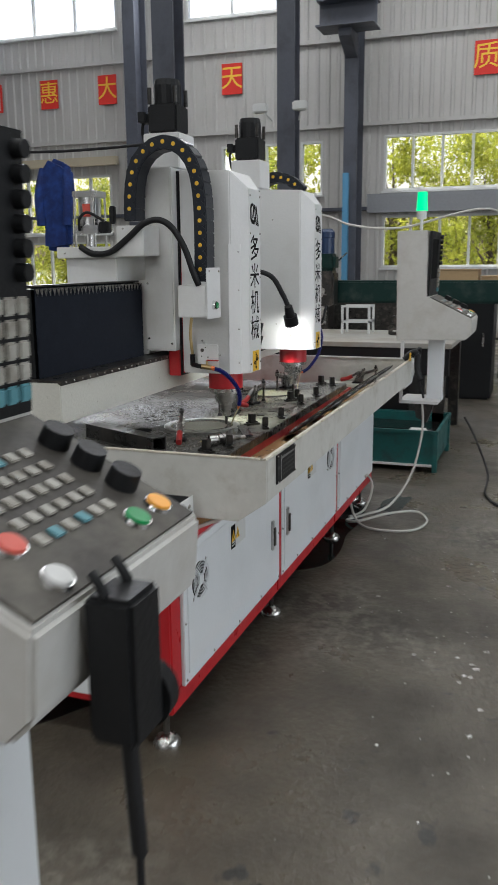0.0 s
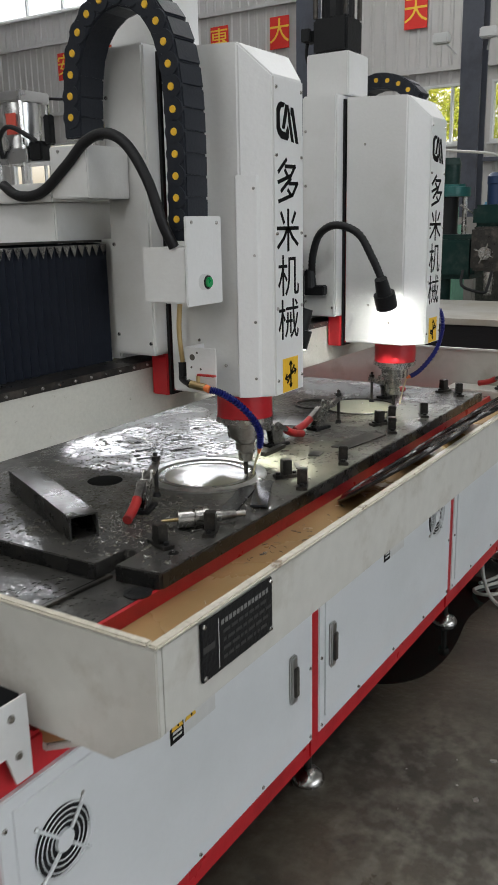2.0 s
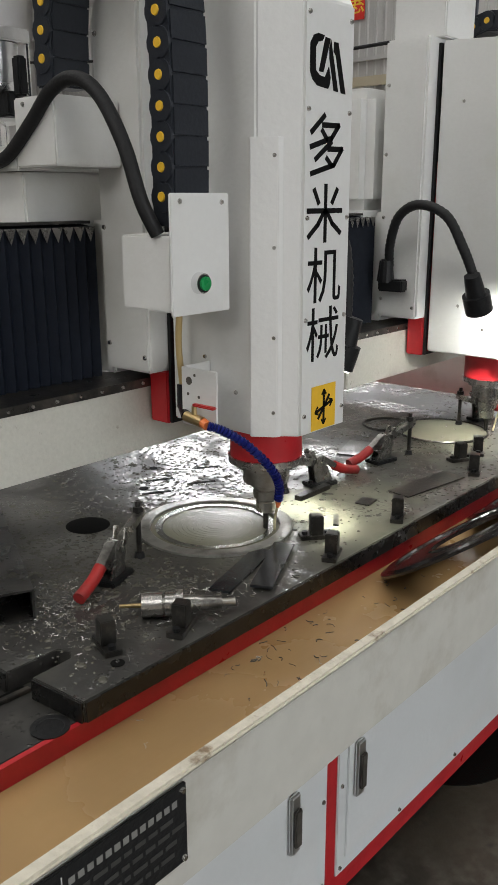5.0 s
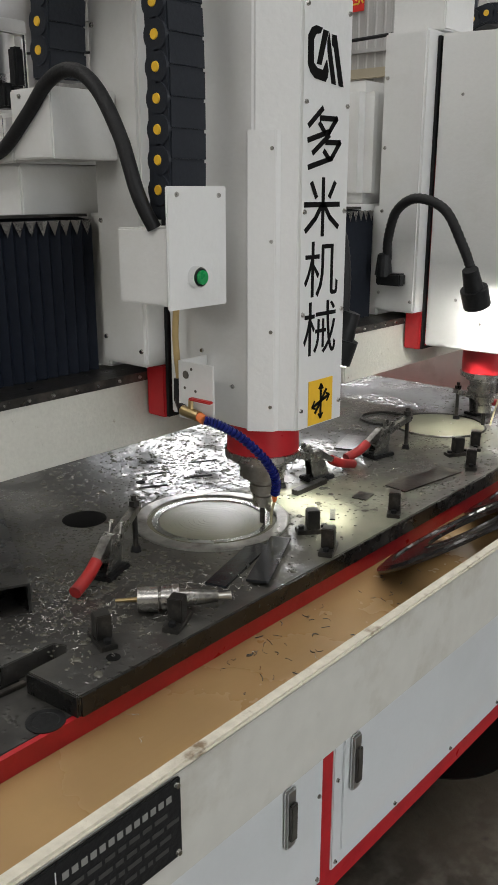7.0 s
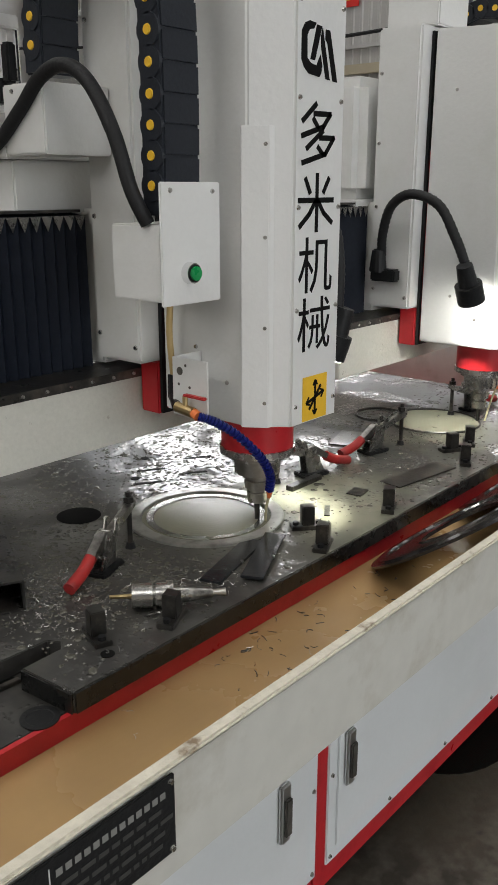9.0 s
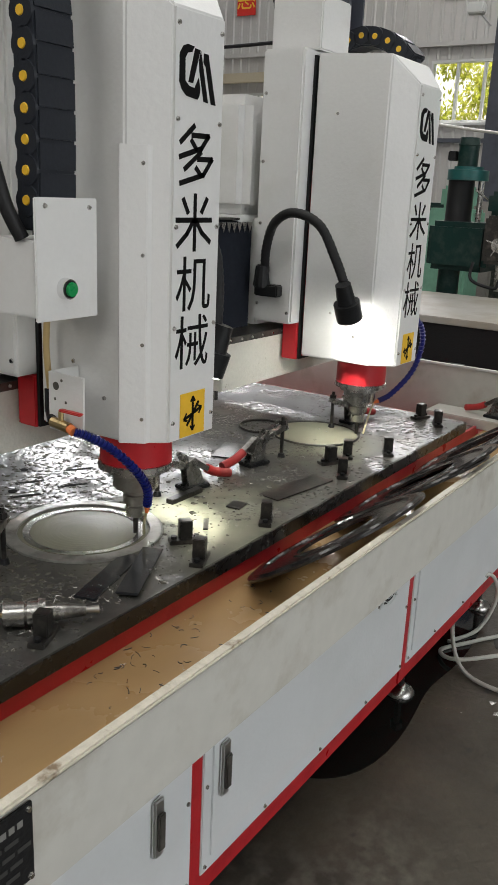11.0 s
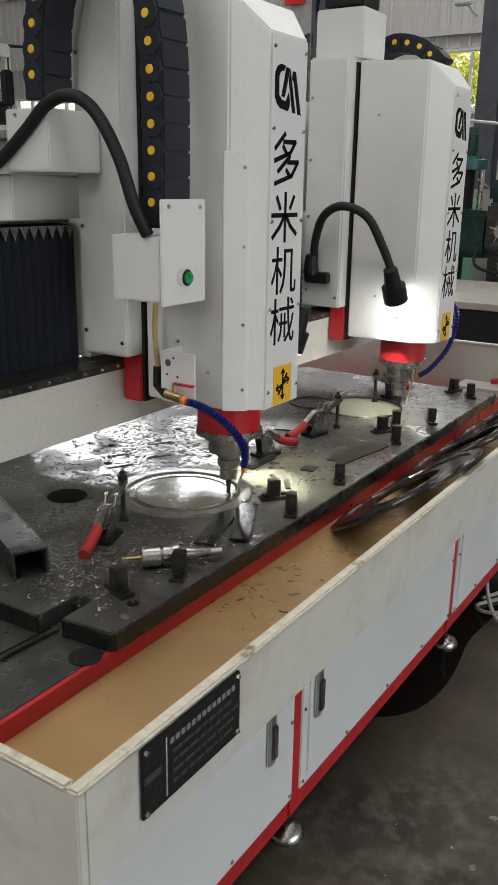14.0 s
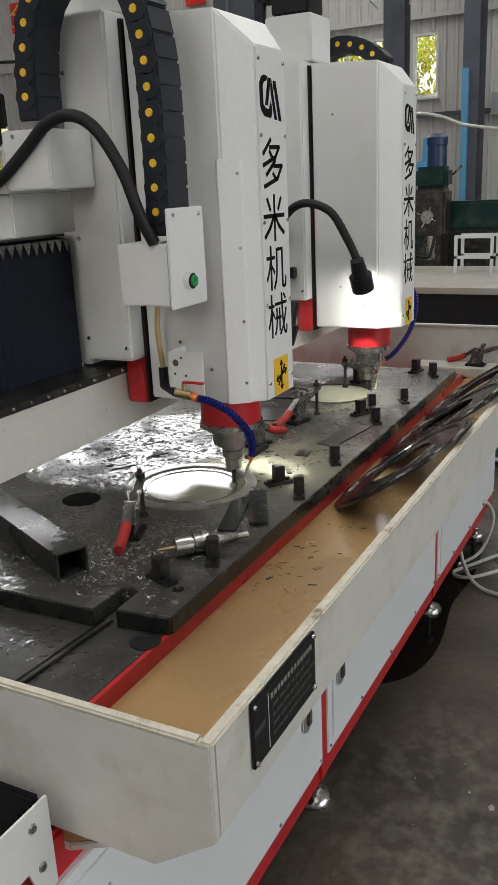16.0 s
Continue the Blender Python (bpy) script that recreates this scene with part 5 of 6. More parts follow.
def toggle_clamp():
    """A horizontal toggle clamp: base, side cheeks, bar with a rubber foot, red grip."""
    t = thing("toggle_clamp", (0, 0, 0), "steel toggle clamp with a red grip", "clamp", "toggle clamps on the fixture plate")
    part("base_plate", boxes((-0.045, 0.03, -0.024, 0.024, 0.0, 0.010)), BLACK, t, bevel=0.002)
    for y in (-0.013, 0.010):
        bm = B()
        prism(bm, [(-0.035, 0.0105), (0.015, 0.0105), (0.022, 0.055), (0.005, 0.075), (-0.012, 0.070)], "y", y, y + 0.003)
        part("cheek", bm, IRON, t)
    bm = B()
    prism(bm, [(0.000, 0.044), (0.000, 0.064), (0.112, 0.098), (0.112, 0.083)], "y", -0.008, 0.008)
    part("clamp_bar", bm, IRON, t, bevel=0.001)
    for y in (-0.0125, 0.0095):
        bm = B()
        prism(bm, [(0.004, 0.052), (0.012, 0.046), (0.030, 0.088), (0.018, 0.092)], "y", y - 0.004, y - 0.001)
        part("link", bm, IRON, t)
        part("link_pivot", rods(((0.024, y - 0.006, 0.087), (0.024, y + 0.001, 0.087), 0.0065, 0.006, 12)), STEEL, t)
    part("spindle_bolt", rods(((0.098, 0, 0.012), (0.098, 0, 0.116), 0.0055, 0.0055, 10), ((0.098, 0, 0.0955), (0.098, 0, 0.106), 0.011, 0.011, 6)), DARKST, t)
    part("rubber_foot", rods(((0.098, 0, 0.0), (0.098, 0, 0.0118), 0.011, 0.008, 12)), RUBBER, t)
    bm = B()
    prism(bm, [(0.012, 0.070), (-0.010, 0.076), (-0.055, 0.046), (-0.048, 0.036)], "y", -0.0095, 0.0095)
    part("handle_link", bm, IRON, t, bevel=0.001)
    bm = B()
    tube(bm, [(-0.050, 0, 0.042), (-0.080, 0, 0.027), (-0.125, 0, 0.016)], 0.0118, 10, 5)
    part("grip", bm, REDGRIP, t, "red dipped grip", round_over=True)
    for x, z in ((-0.005, 0.060), (0.012, 0.068), (-0.02, 0.030)):
        part("rivet", rods(((x, -0.0165, z), (x, 0.0165, z), 0.005, 0.005, 10)), STEEL, t)
    for x in (-0.036, 0.022):
        part("base_screw", rods(((x, 0.0, 0.0102), (x, 0.0, 0.015), 0.006, 0.006, 8)), BLACK, t)
    return t


clamp = toggle_clamp()
for x, y, a in ((4.025, 0.628, 165), (4.295, 0.612, -12)):
    copy_thing(clamp, pose(x, y, TOP, 0, 0, a))
copy_thing(clamp, pose(4.86, 0.62, TOP, 0, 0, 170))
copy_thing(clamp, pose(5.385, 0.30, 0.8003, 0, 0, -96))
clamp.matrix_basis = pose(3.362, 0.599, TOP, 0, 0, 21)

# spare tool holder lying on the plate
h = thing("spare_tool_holder", (3.36, 0.405, TOP), "loose steel collet tool holder lying on the plate", "tool holder")
a, d = Vector((3.292, 0.446, 0.8530)), Vector((0.113, -0.108, 0.0))
for name, f0, f1, r0, r1 in (("collet_nut", 0.0, 0.22, 0.022, 0.022), ("groove", 0.222, 0.25, 0.018, 0.018), ("holder_body", 0.252, 0.36, 0.022, 0.022), ("flange", 0.362, 0.44, 0.025, 0.025), ("taper", 0.442, 0.86, 0.0165, 0.010), ("pull_stud", 0.862, 1.0, 0.006, 0.008)):
    part(name, rods((a + d * f0, a + d * f1, r0 * 0.95, r1 * 0.95, 24)), IRON if name in ("groove", "taper") else STEEL, h, round_over=True)

part("drill_bit", rods((a - d * 0.24, a - d * 0.003, 0.003, 0.0045, 10)), BRASS, h, "short golden drill bit")

OILBAR = mat("oily_black_bar", (0.016, 0.017, 0.020), 0.22, grain=40, var=0.3, stain=(0.05, 0.05, 0.048), stain_scale=10, stain_at=0.6)
for x, y, ang, z, l in ((3.538, 0.440, 17, 0.0, 0.20), (3.585, 0.4035, 27, 0.0052, 0.202)):
    bm = boxes((-l / 2, l / 2, -0.021, 0.021, 0, 0.005))
    bmesh.ops.transform(bm, matrix=pose(x, y, TOP + z + 0.0003, 0, 0, ang), verts=bm.verts)
    solo("flat_bar", bm, OILBAR, "short dark steel flat bar lying wet on the plate", "steel bar", bevel=0.0008, group="flat bars")
for x, y, ang, l, w in ((4.20, 0.425, -8, 0.22, 0.06), (4.00, 0.47, 10, 0.045, 0.035), (3.86, 0.455, 35, 0.06, 0.012), (4.34, 0.73, 20, 0.14, 0.07)):
    bm = boxes((-l / 2, l / 2, -w / 2, w / 2, 0, 0.003))
    bmesh.ops.transform(bm, matrix=pose(x, y, TOP + 0.0003, 0, 0, ang), verts=bm.verts)
    solo("offcut", bm, DARKST, "thin steel offcut lying on the wet plate", "offcut", group="offcuts")
bm = boxes((3.905, 4.02, 0.585, 0.605, TOP, TOP + 0.012))
solo("packing_bar", bm, DARKST, "dark packing bar beside the clamp", "steel bar", bevel=0.001)

# open square tube leaning flat on the plate
bm = B()
L, w, hh, t = 0.44, 0.033, 0.056, 0.004
ends = []
for x in (-L / 2, L / 2):
    ends.append([[bm.verts.new((x, y, z)) for y, z in ((-w + k, k), (w - k, k), (w - k, hh - k), (-w + k, hh - k))] for k in (0, t)])
for i in range(4):
    j = (i + 1) % 4
    for k in (0, 1):
        bm.faces.new((ends[0][k][i], ends[0][k][j], ends[1][k][j], ends[1][k][i]))
    for e in ends:
        bm.faces.new((e[0][i], e[0][j], e[1][j], e[1][i]))
bmesh.ops.recalc_face_normals(bm, faces=bm.faces)
bmesh.ops.transform(bm, matrix=pose(3.235, 0.785, TOP + 0.0003, 0, 0, 64.5), verts=bm.verts)
solo("square_tube", bm, mat("oily_black_tube", (0.020, 0.019, 0.018), 0.30, grain=60, var=0.3, stain=(0.045, 0.04, 0.034), stain_scale=14, stain_at=0.6), "dark steel square tube lying on the plate", "steel tube")


def curl_chips():
    """Swarf: short curled slivers of steel scattered on the plate and in the trough."""
    rng = random.Random(5)
    verts, faces = [], []

    def curl(x, y, z, s):
        a0, turns, q = rng.uniform(0, 6.28), rng.uniform(0.4, 1.6), Euler((rng.uniform(-0.6, 0.6), rng.uniform(-0.6, 0.6), rng.uniform(0, 6.28))).to_matrix()
        k = len(verts)
        n = 5
        for i in range(n + 1):
            t = i / n
            c = q @ Vector((s * (t - 0.5) * 2, s * 0.5 * math.sin(a0 + t * turns * 6.28), s * 0.25 * (1 + math.cos(a0 + t * turns * 6.28))))
            for e in (-1, 1):
                verts.append(Vector((x, y, z + s * 0.3)) + c + q @ Vector((0, e * s * 0.10, e * s * 0.05)))
        for i in range(n):
            faces.append((k + 2 * i, k + 2 * i + 1, k + 2 * i + 3, k + 2 * i + 2))
    for _ in range(620):
        r = rng.random()
        if r < 0.55:
            x, y = rng.gauss(3.22, 0.06), rng.gauss(0.56, 0.08)
        elif r < 0.75:
            x, y = rng.gauss(3.42, 0.05), rng.gauss(0.40, 0.03)
        else:
            x, y = rng.uniform(3.1, 5.1), rng.uniform(0.35, 0.8)
        if x < 3.08 or y < 0.35 or (x - 3.642) ** 2 + (y - 0.64) ** 2 < 0.03:
            continue
        curl(x, y, TOP, rng.uniform(0.002, 0.0065))
    for _ in range(8):
        curl(rng.uniform(3.0, 4.0), rng.uniform(0.19, 0.31), 0.7645, rng.uniform(0.003, 0.006))
    me = bpy.data.meshes.new("swarf")
    me.from_pydata([v - Vector((3.4, 0.5, TOP)) for v in verts], [], faces)
    me.materials.append(STEEL)
    o = new("swarf", me)
    o.location = (3.4, 0.5, TOP)
    tagged(o, "curled steel swarf scattered over the wet plate", "swarf", kind="stuff")


curl_chips()


def coolant_drops():
    """Beads of coolant standing on the plate: flat glossy domes, thick under the beam and by the tube."""
    rng = random.Random(77)
    verts, faces = [], []
    for _ in range(4300):
        u = rng.random()
        if u < 0.40:
            x, y = rng.uniform(3.12, 4.35), rng.gauss(0.95, 0.14)
        elif u < 0.72:
            x, y = rng.gauss(3.30, 0.12), rng.gauss(0.62, 0.14)
        else:
            x, y = rng.uniform(3.1, 5.1), rng.uniform(0.34, 0.85)
        if x < 3.09 or x > 5.1 or y < 0.345 or y > 1.5 or (x - 3.667) ** 2 + (y - 0.633) ** 2 < 0.029 or (x - 3.491) ** 2 + (y - 0.842) ** 2 < 0.0026 or (x - 4.665) ** 2 + (y - 0.64) ** 2 < 0.0185:
            continue
        r = rng.uniform(0.0014, 0.0034) if rng.random() < 0.85 else rng.uniform(0.004, 0.008)
        h, e, q = min(0.42 * r, 0.0019), rng.uniform(0.7, 1.5), rng.uniform(0, 3.14)
        k = len(verts)
        for f, g in ((1.0, 0.0), (0.82, 0.55), (0.45, 0.9)):
            for i in range(8):
                a = i * math.pi / 4
                p, w = f * r * e * math.cos(a), f * r * math.sin(a)
                verts.append((x + p * math.cos(q) - w * math.sin(q) - 3.6, y + p * math.sin(q) + w * math.cos(q) - 0.7, g * h))
        verts.append((x - 3.6, y - 0.7, h))
        for j in (0, 8):
            for i in range(8):
                faces.append((k + j + i, k + j + (i + 1) % 8, k + j + 8 + (i + 1) % 8, k + j + 8 + i))
        for i in range(8):
            faces.append((k + 16 + i, k + 16 + (i + 1) % 8, k + 24))
    me = bpy.data.meshes.new("coolant_drops")
    me.from_pydata(verts, [], faces)
    me.polygons.foreach_set("use_smooth", [True] * len(faces))
    me.materials.append(liquid("coolant_bead", (0.10, 0.096, 0.08), 0.05, 0.0))
    o = new("coolant_drops", me)
    o.location = (3.6, 0.7, TOP + 0.0002)
    tagged(o, "beads of coolant standing on the black plate", "drops", kind="stuff")


coolant_drops()

TROUGH = 0.764
rng = random.Random(41)
bm = B()
for _ in range(44):
    x, y, q = 3.30 + abs(rng.gauss(0.0, 0.28)), 0.318 - abs(rng.gauss(0, 0.06)), rng.uniform(0, 6.28)
    if y < 0.185 or x > 4.0:
        continue
    l, k = rng.uniform(0.006, 0.020), rng.uniform(-1.6, 1.6)
    pts = [(x + l * (u - 0.5) * math.cos(q + k * u), y + l * (u - 0.5) * math.sin(q + k * u), TROUGH + 0.0012) for u in (0, 0.33, 0.66, 1)]
    tube(bm, pts, rng.uniform(0.0004, 0.0010), 4, 2)
solo("floating_swarf", bm, DARKST, "dark steel curls floating on the tan coolant", "swarf", kind="stuff")

GLOSSK = mat("oiled_black_plate", (0.014, 0.012, 0.012), 0.17, 0.0, grain=15, var=0.15, bump=0, stain=(0.050, 0.020, 0.016), stain_scale=5, stain_at=0.6, rough_var=0.06)


def scrap_ring(x, y, z, lean, turn, R=0.200, r=0.086, th=0.005):
    bm = B()
    seg = 56
    pr = [(r, 0), (R, 0), (R, th), (R - 0.012, th), (R - 0.015, th + 0.004), (R - 0.034, th + 0.004), (R - 0.037, th), (r + 0.012, th), (r + 0.010, th + 0.002), (r, th + 0.002)]
    rows = [[bm.verts.new((q * math.cos(2 * math.pi * i / seg), q * math.sin(2 * math.pi * i / seg), k)) for i in range(seg)] for q, k in pr]
    for p, q in zip(rows, rows[1:] + rows[:1]):
        for i in range(seg):
            bm.faces.new((p[i], p[(i + 1) % seg], q[(i + 1) % seg], q[i]))
    bmesh.ops.transform(bm, matrix=pose(x, y, z, 0, 0, turn) @ pose(0, 0, 0, lean, 0, 0), verts=bm.verts)
    solo("steel_ring", bm, GLOSSK, "oily black steel ring leaning in the trough", "steel ring", group="steel rings in the trough", bevel=0.0008)


for x, y, z, lean, turn in ((3.905, 0.158, 0.868, -34, 3), (4.285, 0.158, 0.866, -33, -3), (4.330, 0.153, 0.877, -34, 3), (4.690, 0.157, 0.870, -35, 1), (4.715, 0.151, 0.880, -34, 4)):
    scrap_ring(x, y, z, lean, turn)


# ---- control consoles ----
HOUSEW = mat("console_enamel", (0.54, 0.53, 0.50), 0.42, grain=50, var=0.06, stain=(0.45, 0.43, 0.385), stain_scale=6, stain_at=0.62, stain_soft=0.14, bump=0.04)
def console(x0, width, near):
    c = thing("control_console", (x0 + width / 2, -0.10, 0), "white control console with sloping black keyboard on a post", "control console", "control consoles")
    x1 = x0 + width
    bm = B()
    prism(bm, [(0.137, 1.715), (-0.050, 1.715), (-0.062, 1.316), (-0.334, 1.182), (-0.326, 1.085), (-0.296, 1.055), (0.125, 1.045)], "x", x0, x1)
    part("housing", bm, HOUSEW, c, bevel=0.006)
    k = (1.316 - 1.182) / 0.272

    def on_slope(y):
        return 1.182 + (y + 0.334) * k
    nrm = Vector((0, -k, 1)).normalized()

    def lift(x, y, h):
        return Vector((x, y, on_slope(y))) + nrm * h
    # keyboard plate
    bm = B()
    q = [lift(x, y, h) for h in (0.001, 0.006) for x, y in ((x0 + 0.012, -0.325), (x1 - 0.012, -0.325), (x1 - 0.012, -0.072), (x0 + 0.012, -0.072))]
    v = [bm.verts.new(p) for p in q]
    for f in ((0, 1, 2, 3), (4, 5, 6, 7), (0, 1, 5, 4), (1, 2, 6, 5), (2, 3, 7, 6), (3, 0, 4, 7)):
        bm.faces.new([v[i] for i in f])
    kb = part("keyboard", bm, PANELG, c, "grimy black keyboard plate")
    rng = random.Random(3)
    for i in range(8):
        for j in range(5):
            x, y = x0 + 0.075 + i * 0.030, -0.135 - j * 0.030
            if i < 2 and j > 2:
                continue
            bm = boxes((-0.0098, 0.0098, -0.0098, 0.0098, 0, 0.0035))
            bmesh.ops.transform(bm, matrix=Matrix.Translation(lift(x, y, 0.0063)) @ pose(0, 0, 0, math.degrees(math.atan(k)), 0, 0), verts=bm.verts)
            part("key", bm, KEYT if rng.random() < 0.22 else KEYW, kb, bevel=0.002)

    def knob(x, y, r, h, material, name, label=""):
        part(name, rods((lift(x, y, 0.0063), lift(x, y, h), r, r * 0.92, 20)), material, c, label, round_over=True)
    for y in (-0.135, -0.186, -0.238):
        knob(x0 + 0.355, y, 0.023, 0.032, BLACK, "selector_knob", "black rotary knob")
    for x, y, m, lab in ((0.357, -0.291, ORANGEB, "orange push button"), (0.292, -0.293, GREENB, "green push button"), (0.090, -0.245, REDB, "red push button"), (0.088, -0.303, PALE, "white push button")):
        knob(x0 + x, y, 0.021, 0.012, CHROME, "button_ring", "chromed button ring")
        part("push_button", rods((lift(x0 + x, y, 0.0122), lift(x0 + x, y, 0.0155), 0.0175, 0.0165, 20)), m, c, lab, round_over=True)
    # screen on the upright face, with key column
    ang = math.degrees(math.atan2(0.012, 0.399))
    fr = Matrix.Translation((x0 + width / 2, -0.0560, 1.5155)) @ pose(0, 0, 0, 90 + ang, 0, 0)
    for name, r, m, lab in (("bezel", (-width / 2 + 0.002, width / 2 - 0.002, -0.196, 0.196, 0.0005, 0.018), BLACK, "black screen bezel"), ("screen", (-0.17, 0.085, -0.09, 0.15, 0.0185, 0.0195), INK, "dark glossy screen")):
        bm = boxes(r)
        bmesh.ops.transform(bm, matrix=fr, verts=bm.verts)
        part(name, bm, m, c, lab)
    for i in range(3):
        for j in range(5):
            bm = boxes((0.108 + i * 0.031, 0.134 + i * 0.031, -0.178 + j * 0.031, -0.152 + j * 0.031, 0.0185, 0.026))
            bmesh.ops.transform(bm, matrix=fr, verts=bm.verts)
            part("panel_key", bm, KEYT if j == 0 else KEYW, c, bevel=0.003)
    for j in range(6):
        bm = rods(((0.185, 0.005 + j * 0.033, 0.0185), (0.185, 0.005 + j * 0.033, 0.036), 0.0135, 0.0125, 16))
        bmesh.ops.transform(bm, matrix=fr, verts=bm.verts)
        part("panel_knob", bm, BLACK, c, round_over=True)
    px = x0 + 0.14
    low = 0.012 if near else 0.646
    part("post", boxes((px, px + 0.10, -0.150, -0.055, low, 1.046)), DOORW, c, "pale square post", bevel=0.004)
    if near:
        part("foot_plate", boxes((px - 0.08, px + 0.18, -0.24, 0.04, 0.0005, 0.0118)), DOORW, c, bevel=0.002)
    else:
        bm = B()
        prism(bm, [(-0.11, 0.6445), (0.03, 0.6445), (0.01, 0.53), (-0.06, 0.50)], "x", px + 0.02, px + 0.08)
        part("hose_clamp", bm, DARKST, c, "dark tapered bracket under the shelf", bevel=0.003)
        bm = B()
        prism(bm, [(0.004, 0.925), (0.080, 0.925), (0.080, 0.760), (0.040, 0.760)], "x", 5.474, px)
        part("support_arm", bm, WHITE, c, "white sheet arm bolted to the tray", bevel=0.003)
    if near:
        # hand pulse wheel box hung on the front
        hx0 = 1.045
        part("hand_wheel_box", boxes((hx0, hx0 + 0.070, -0.396, -0.338, 1.020, 1.190)), BLACK, c, "black hand wheel box hung on the front", bevel=0.006)
        bm = B()
        tube(bm, [(hx0 + 0.008, -0.362, 1.190), (hx0 + 0.009, -0.352, 1.206), (hx0 + 0.012, -0.345, 1.212)], 0.006, 8)
        tube(bm, [(hx0 + 0.058, -0.362, 1.190), (hx0 + 0.059, -0.352, 1.206), (hx0 + 0.062, -0.345, 1.212)], 0.006, 8)
        part("hang_loop", bm, BLACK, c)
        part("dial", rods(((hx0 + 0.0705, -0.362, 1.045), (hx0 + 0.098, -0.362, 1.045), 0.042, 0.040, 28)), BLACK, c, "black hand wheel dial", round_over=True)
        part("side_knob", rods(((hx0 + 0.0705, -0.365, 1.125), (hx0 + 0.10, -0.365, 1.135), 0.013, 0.012, 14)), BLACK, c)
        bm = B()
        tube(bm, [(hx0 + 0.04, -0.365, 1.0155), (hx0 + 0.042, -0.37, 0.90), (hx0 + 0.045, -0.37, 0.86)], 0.010, 10)
        tube(bm, [(hx0 + 0.045, -0.37, 0.858), (hx0 + 0.05, -0.37, 0.5), (hx0 + 0.05, -0.36, 0.2), (hx0 + 0.06, -0.28, 0.01), (hx0 + 0.0, -0.10, 0.009)], 0.005, 8)
        part("coiled_lead", bm, RUBBER, c, "black cable hanging to the floor", round_over=True)
    else:
        bx, by = x0 + 0.2, 0.02
        bc = part("beacon", rods(((bx, by, 1.716), (bx, by, 1.790), 0.010, 0.010, 10), ((bx, by, 1.790), (bx, by, 1.84), 0.030, 0.032, 16)), FRAMEW, c, "white beacon stem")
        part("beacon_lens", rods(((bx, by, 1.8405), (bx, by, 1.955), 0.036, 0.030, 20)), BEACONG, bc, "lit green beacon lens", round_over=True)
        part("side_shelf", boxes((x0 + 0.02, x0 + 0.30, -0.145, 0.10, 0.645, 0.665), (x0 + 0.02, x0 + 0.04, 0.08, 0.10, 0.6655, 1.044)), WHITE, c, bevel=0.002)


console(0.962, 0.412, True)
console(5.62, 0.415, False)

# spray gun hung over the far corner of the tray
g = thing("air_gun", (5.40, 0.0, 0.95), "black air gun hooked over the tray rim", "air gun")
bm = B()
tube(bm, [(5.36, 0.03, 0.955), (5.37, -0.02, 1.0), (5.37, -0.045, 0.985), (5.36, -0.05, 0.90), (5.33, -0.075, 0.84)], 0.018, 10)
part("body", bm, BLACK, g, round_over=True)
part("lever", boxes((5.34, 5.36, -0.012, -0.004, 0.952, 1.0)), YELLOW, g, "yellow lever")
bm = B()
tube(bm, [(5.37, -0.02, 0.99), (5.45, -0.05, 1.02), (5.60, -0.03, 0.95), (5.72, -0.02, 0.82), (5.74, -0.04, 0.668)], 0.007, 8)
part("air_line", bm, RUBBER, g)

# ---- floor things round the far end ----
bm = B()
tube(bm, [(5.76, -0.03, 0.64), (5.74, -0.04, 0.45), (5.62, 0.0, 0.20), (5.42, 0.10, 0.03), (5.22, 0.22, 0.012), (5.08, 0.30, 0.012), (5.02, 0.22, 0.03), (5.14, 0.05, 0.06), (5.32, -0.08, 0.03), (5.22, -0.16, 0.012), (5.02, -0.12, 0.012), (4.95, 0.02, 0.012), (5.00, 0.20, 0.02), (5.18, 0.30, 0.12), (5.30, 0.24, 0.24), (5.34, 0.20, 0.16), (5.30, 0.24, 0.02), (5.15, 0.30, 0.012)], 0.0075, 8, 8)
solo("water_hose", bm, HOSEW, "pale plastic hose looped on the floor", "hose", round_over=True)
bm = B()
tube(bm, [(6.9, -0.2, 0.35), (6.8, -0.30, 0.2), (6.5, -0.42, 0.01), (5.9, -0.45, 0.01), (5.6, -0.62, 0.01), (5.9, -0.7, 0.01), (6.6, -0.75, 0.01), (8.0, -0.55, 0.3), (9.6, -0.3, 0.9)], 0.008, 8)
solo("floor_cable", bm, RUBBER, "thin black cable across the floor", "cable", round_over=True)


def puddle(name, centre, rx, ry, turn, seed, material, label, z):
    rng = random.Random(seed)
    ph = [(rng.uniform(0, 6.28), rng.uniform(0.02, 0.07)) for _ in range(7)]
    bm = B()
    pts = []
    for i in range(72):
        a = 2 * math.pi * i / 72
        r = 1 + sum(s * math.sin((k + 2) * a + p) for k, (p, s) in enumerate(ph))
        q = Vector((rx * r * math.cos(a), ry * r * math.sin(a)))
        c, s = math.cos(radians(turn)), math.sin(radians(turn))
        pts.append((centre[0] + c * q.x - s * q.y, centre[1] + s * q.x + c * q.y))
    prism(bm, pts, "z", 0.0004, z)
    solo(name, bm, material, label, "puddle")


puddle("oil_puddle", (4.86, 0.43), 0.72, 0.23, -1, 3, PUDDLE, "dark oily water under the machine", 0.0030)
puddle("oil_puddle", (3.55, 0.85), 1.0, 0.40, 0, 8, PUDDLE, "dark oily water under the machine", 0.0026)
puddle("clear_puddle", (5.50, 0.10), 0.27, 0.075, -6, 5, liquid("clear_water", (0.10, 0.10, 0.095), 0.04, 0.2), "shallow clear puddle on the concrete", 0.0034)

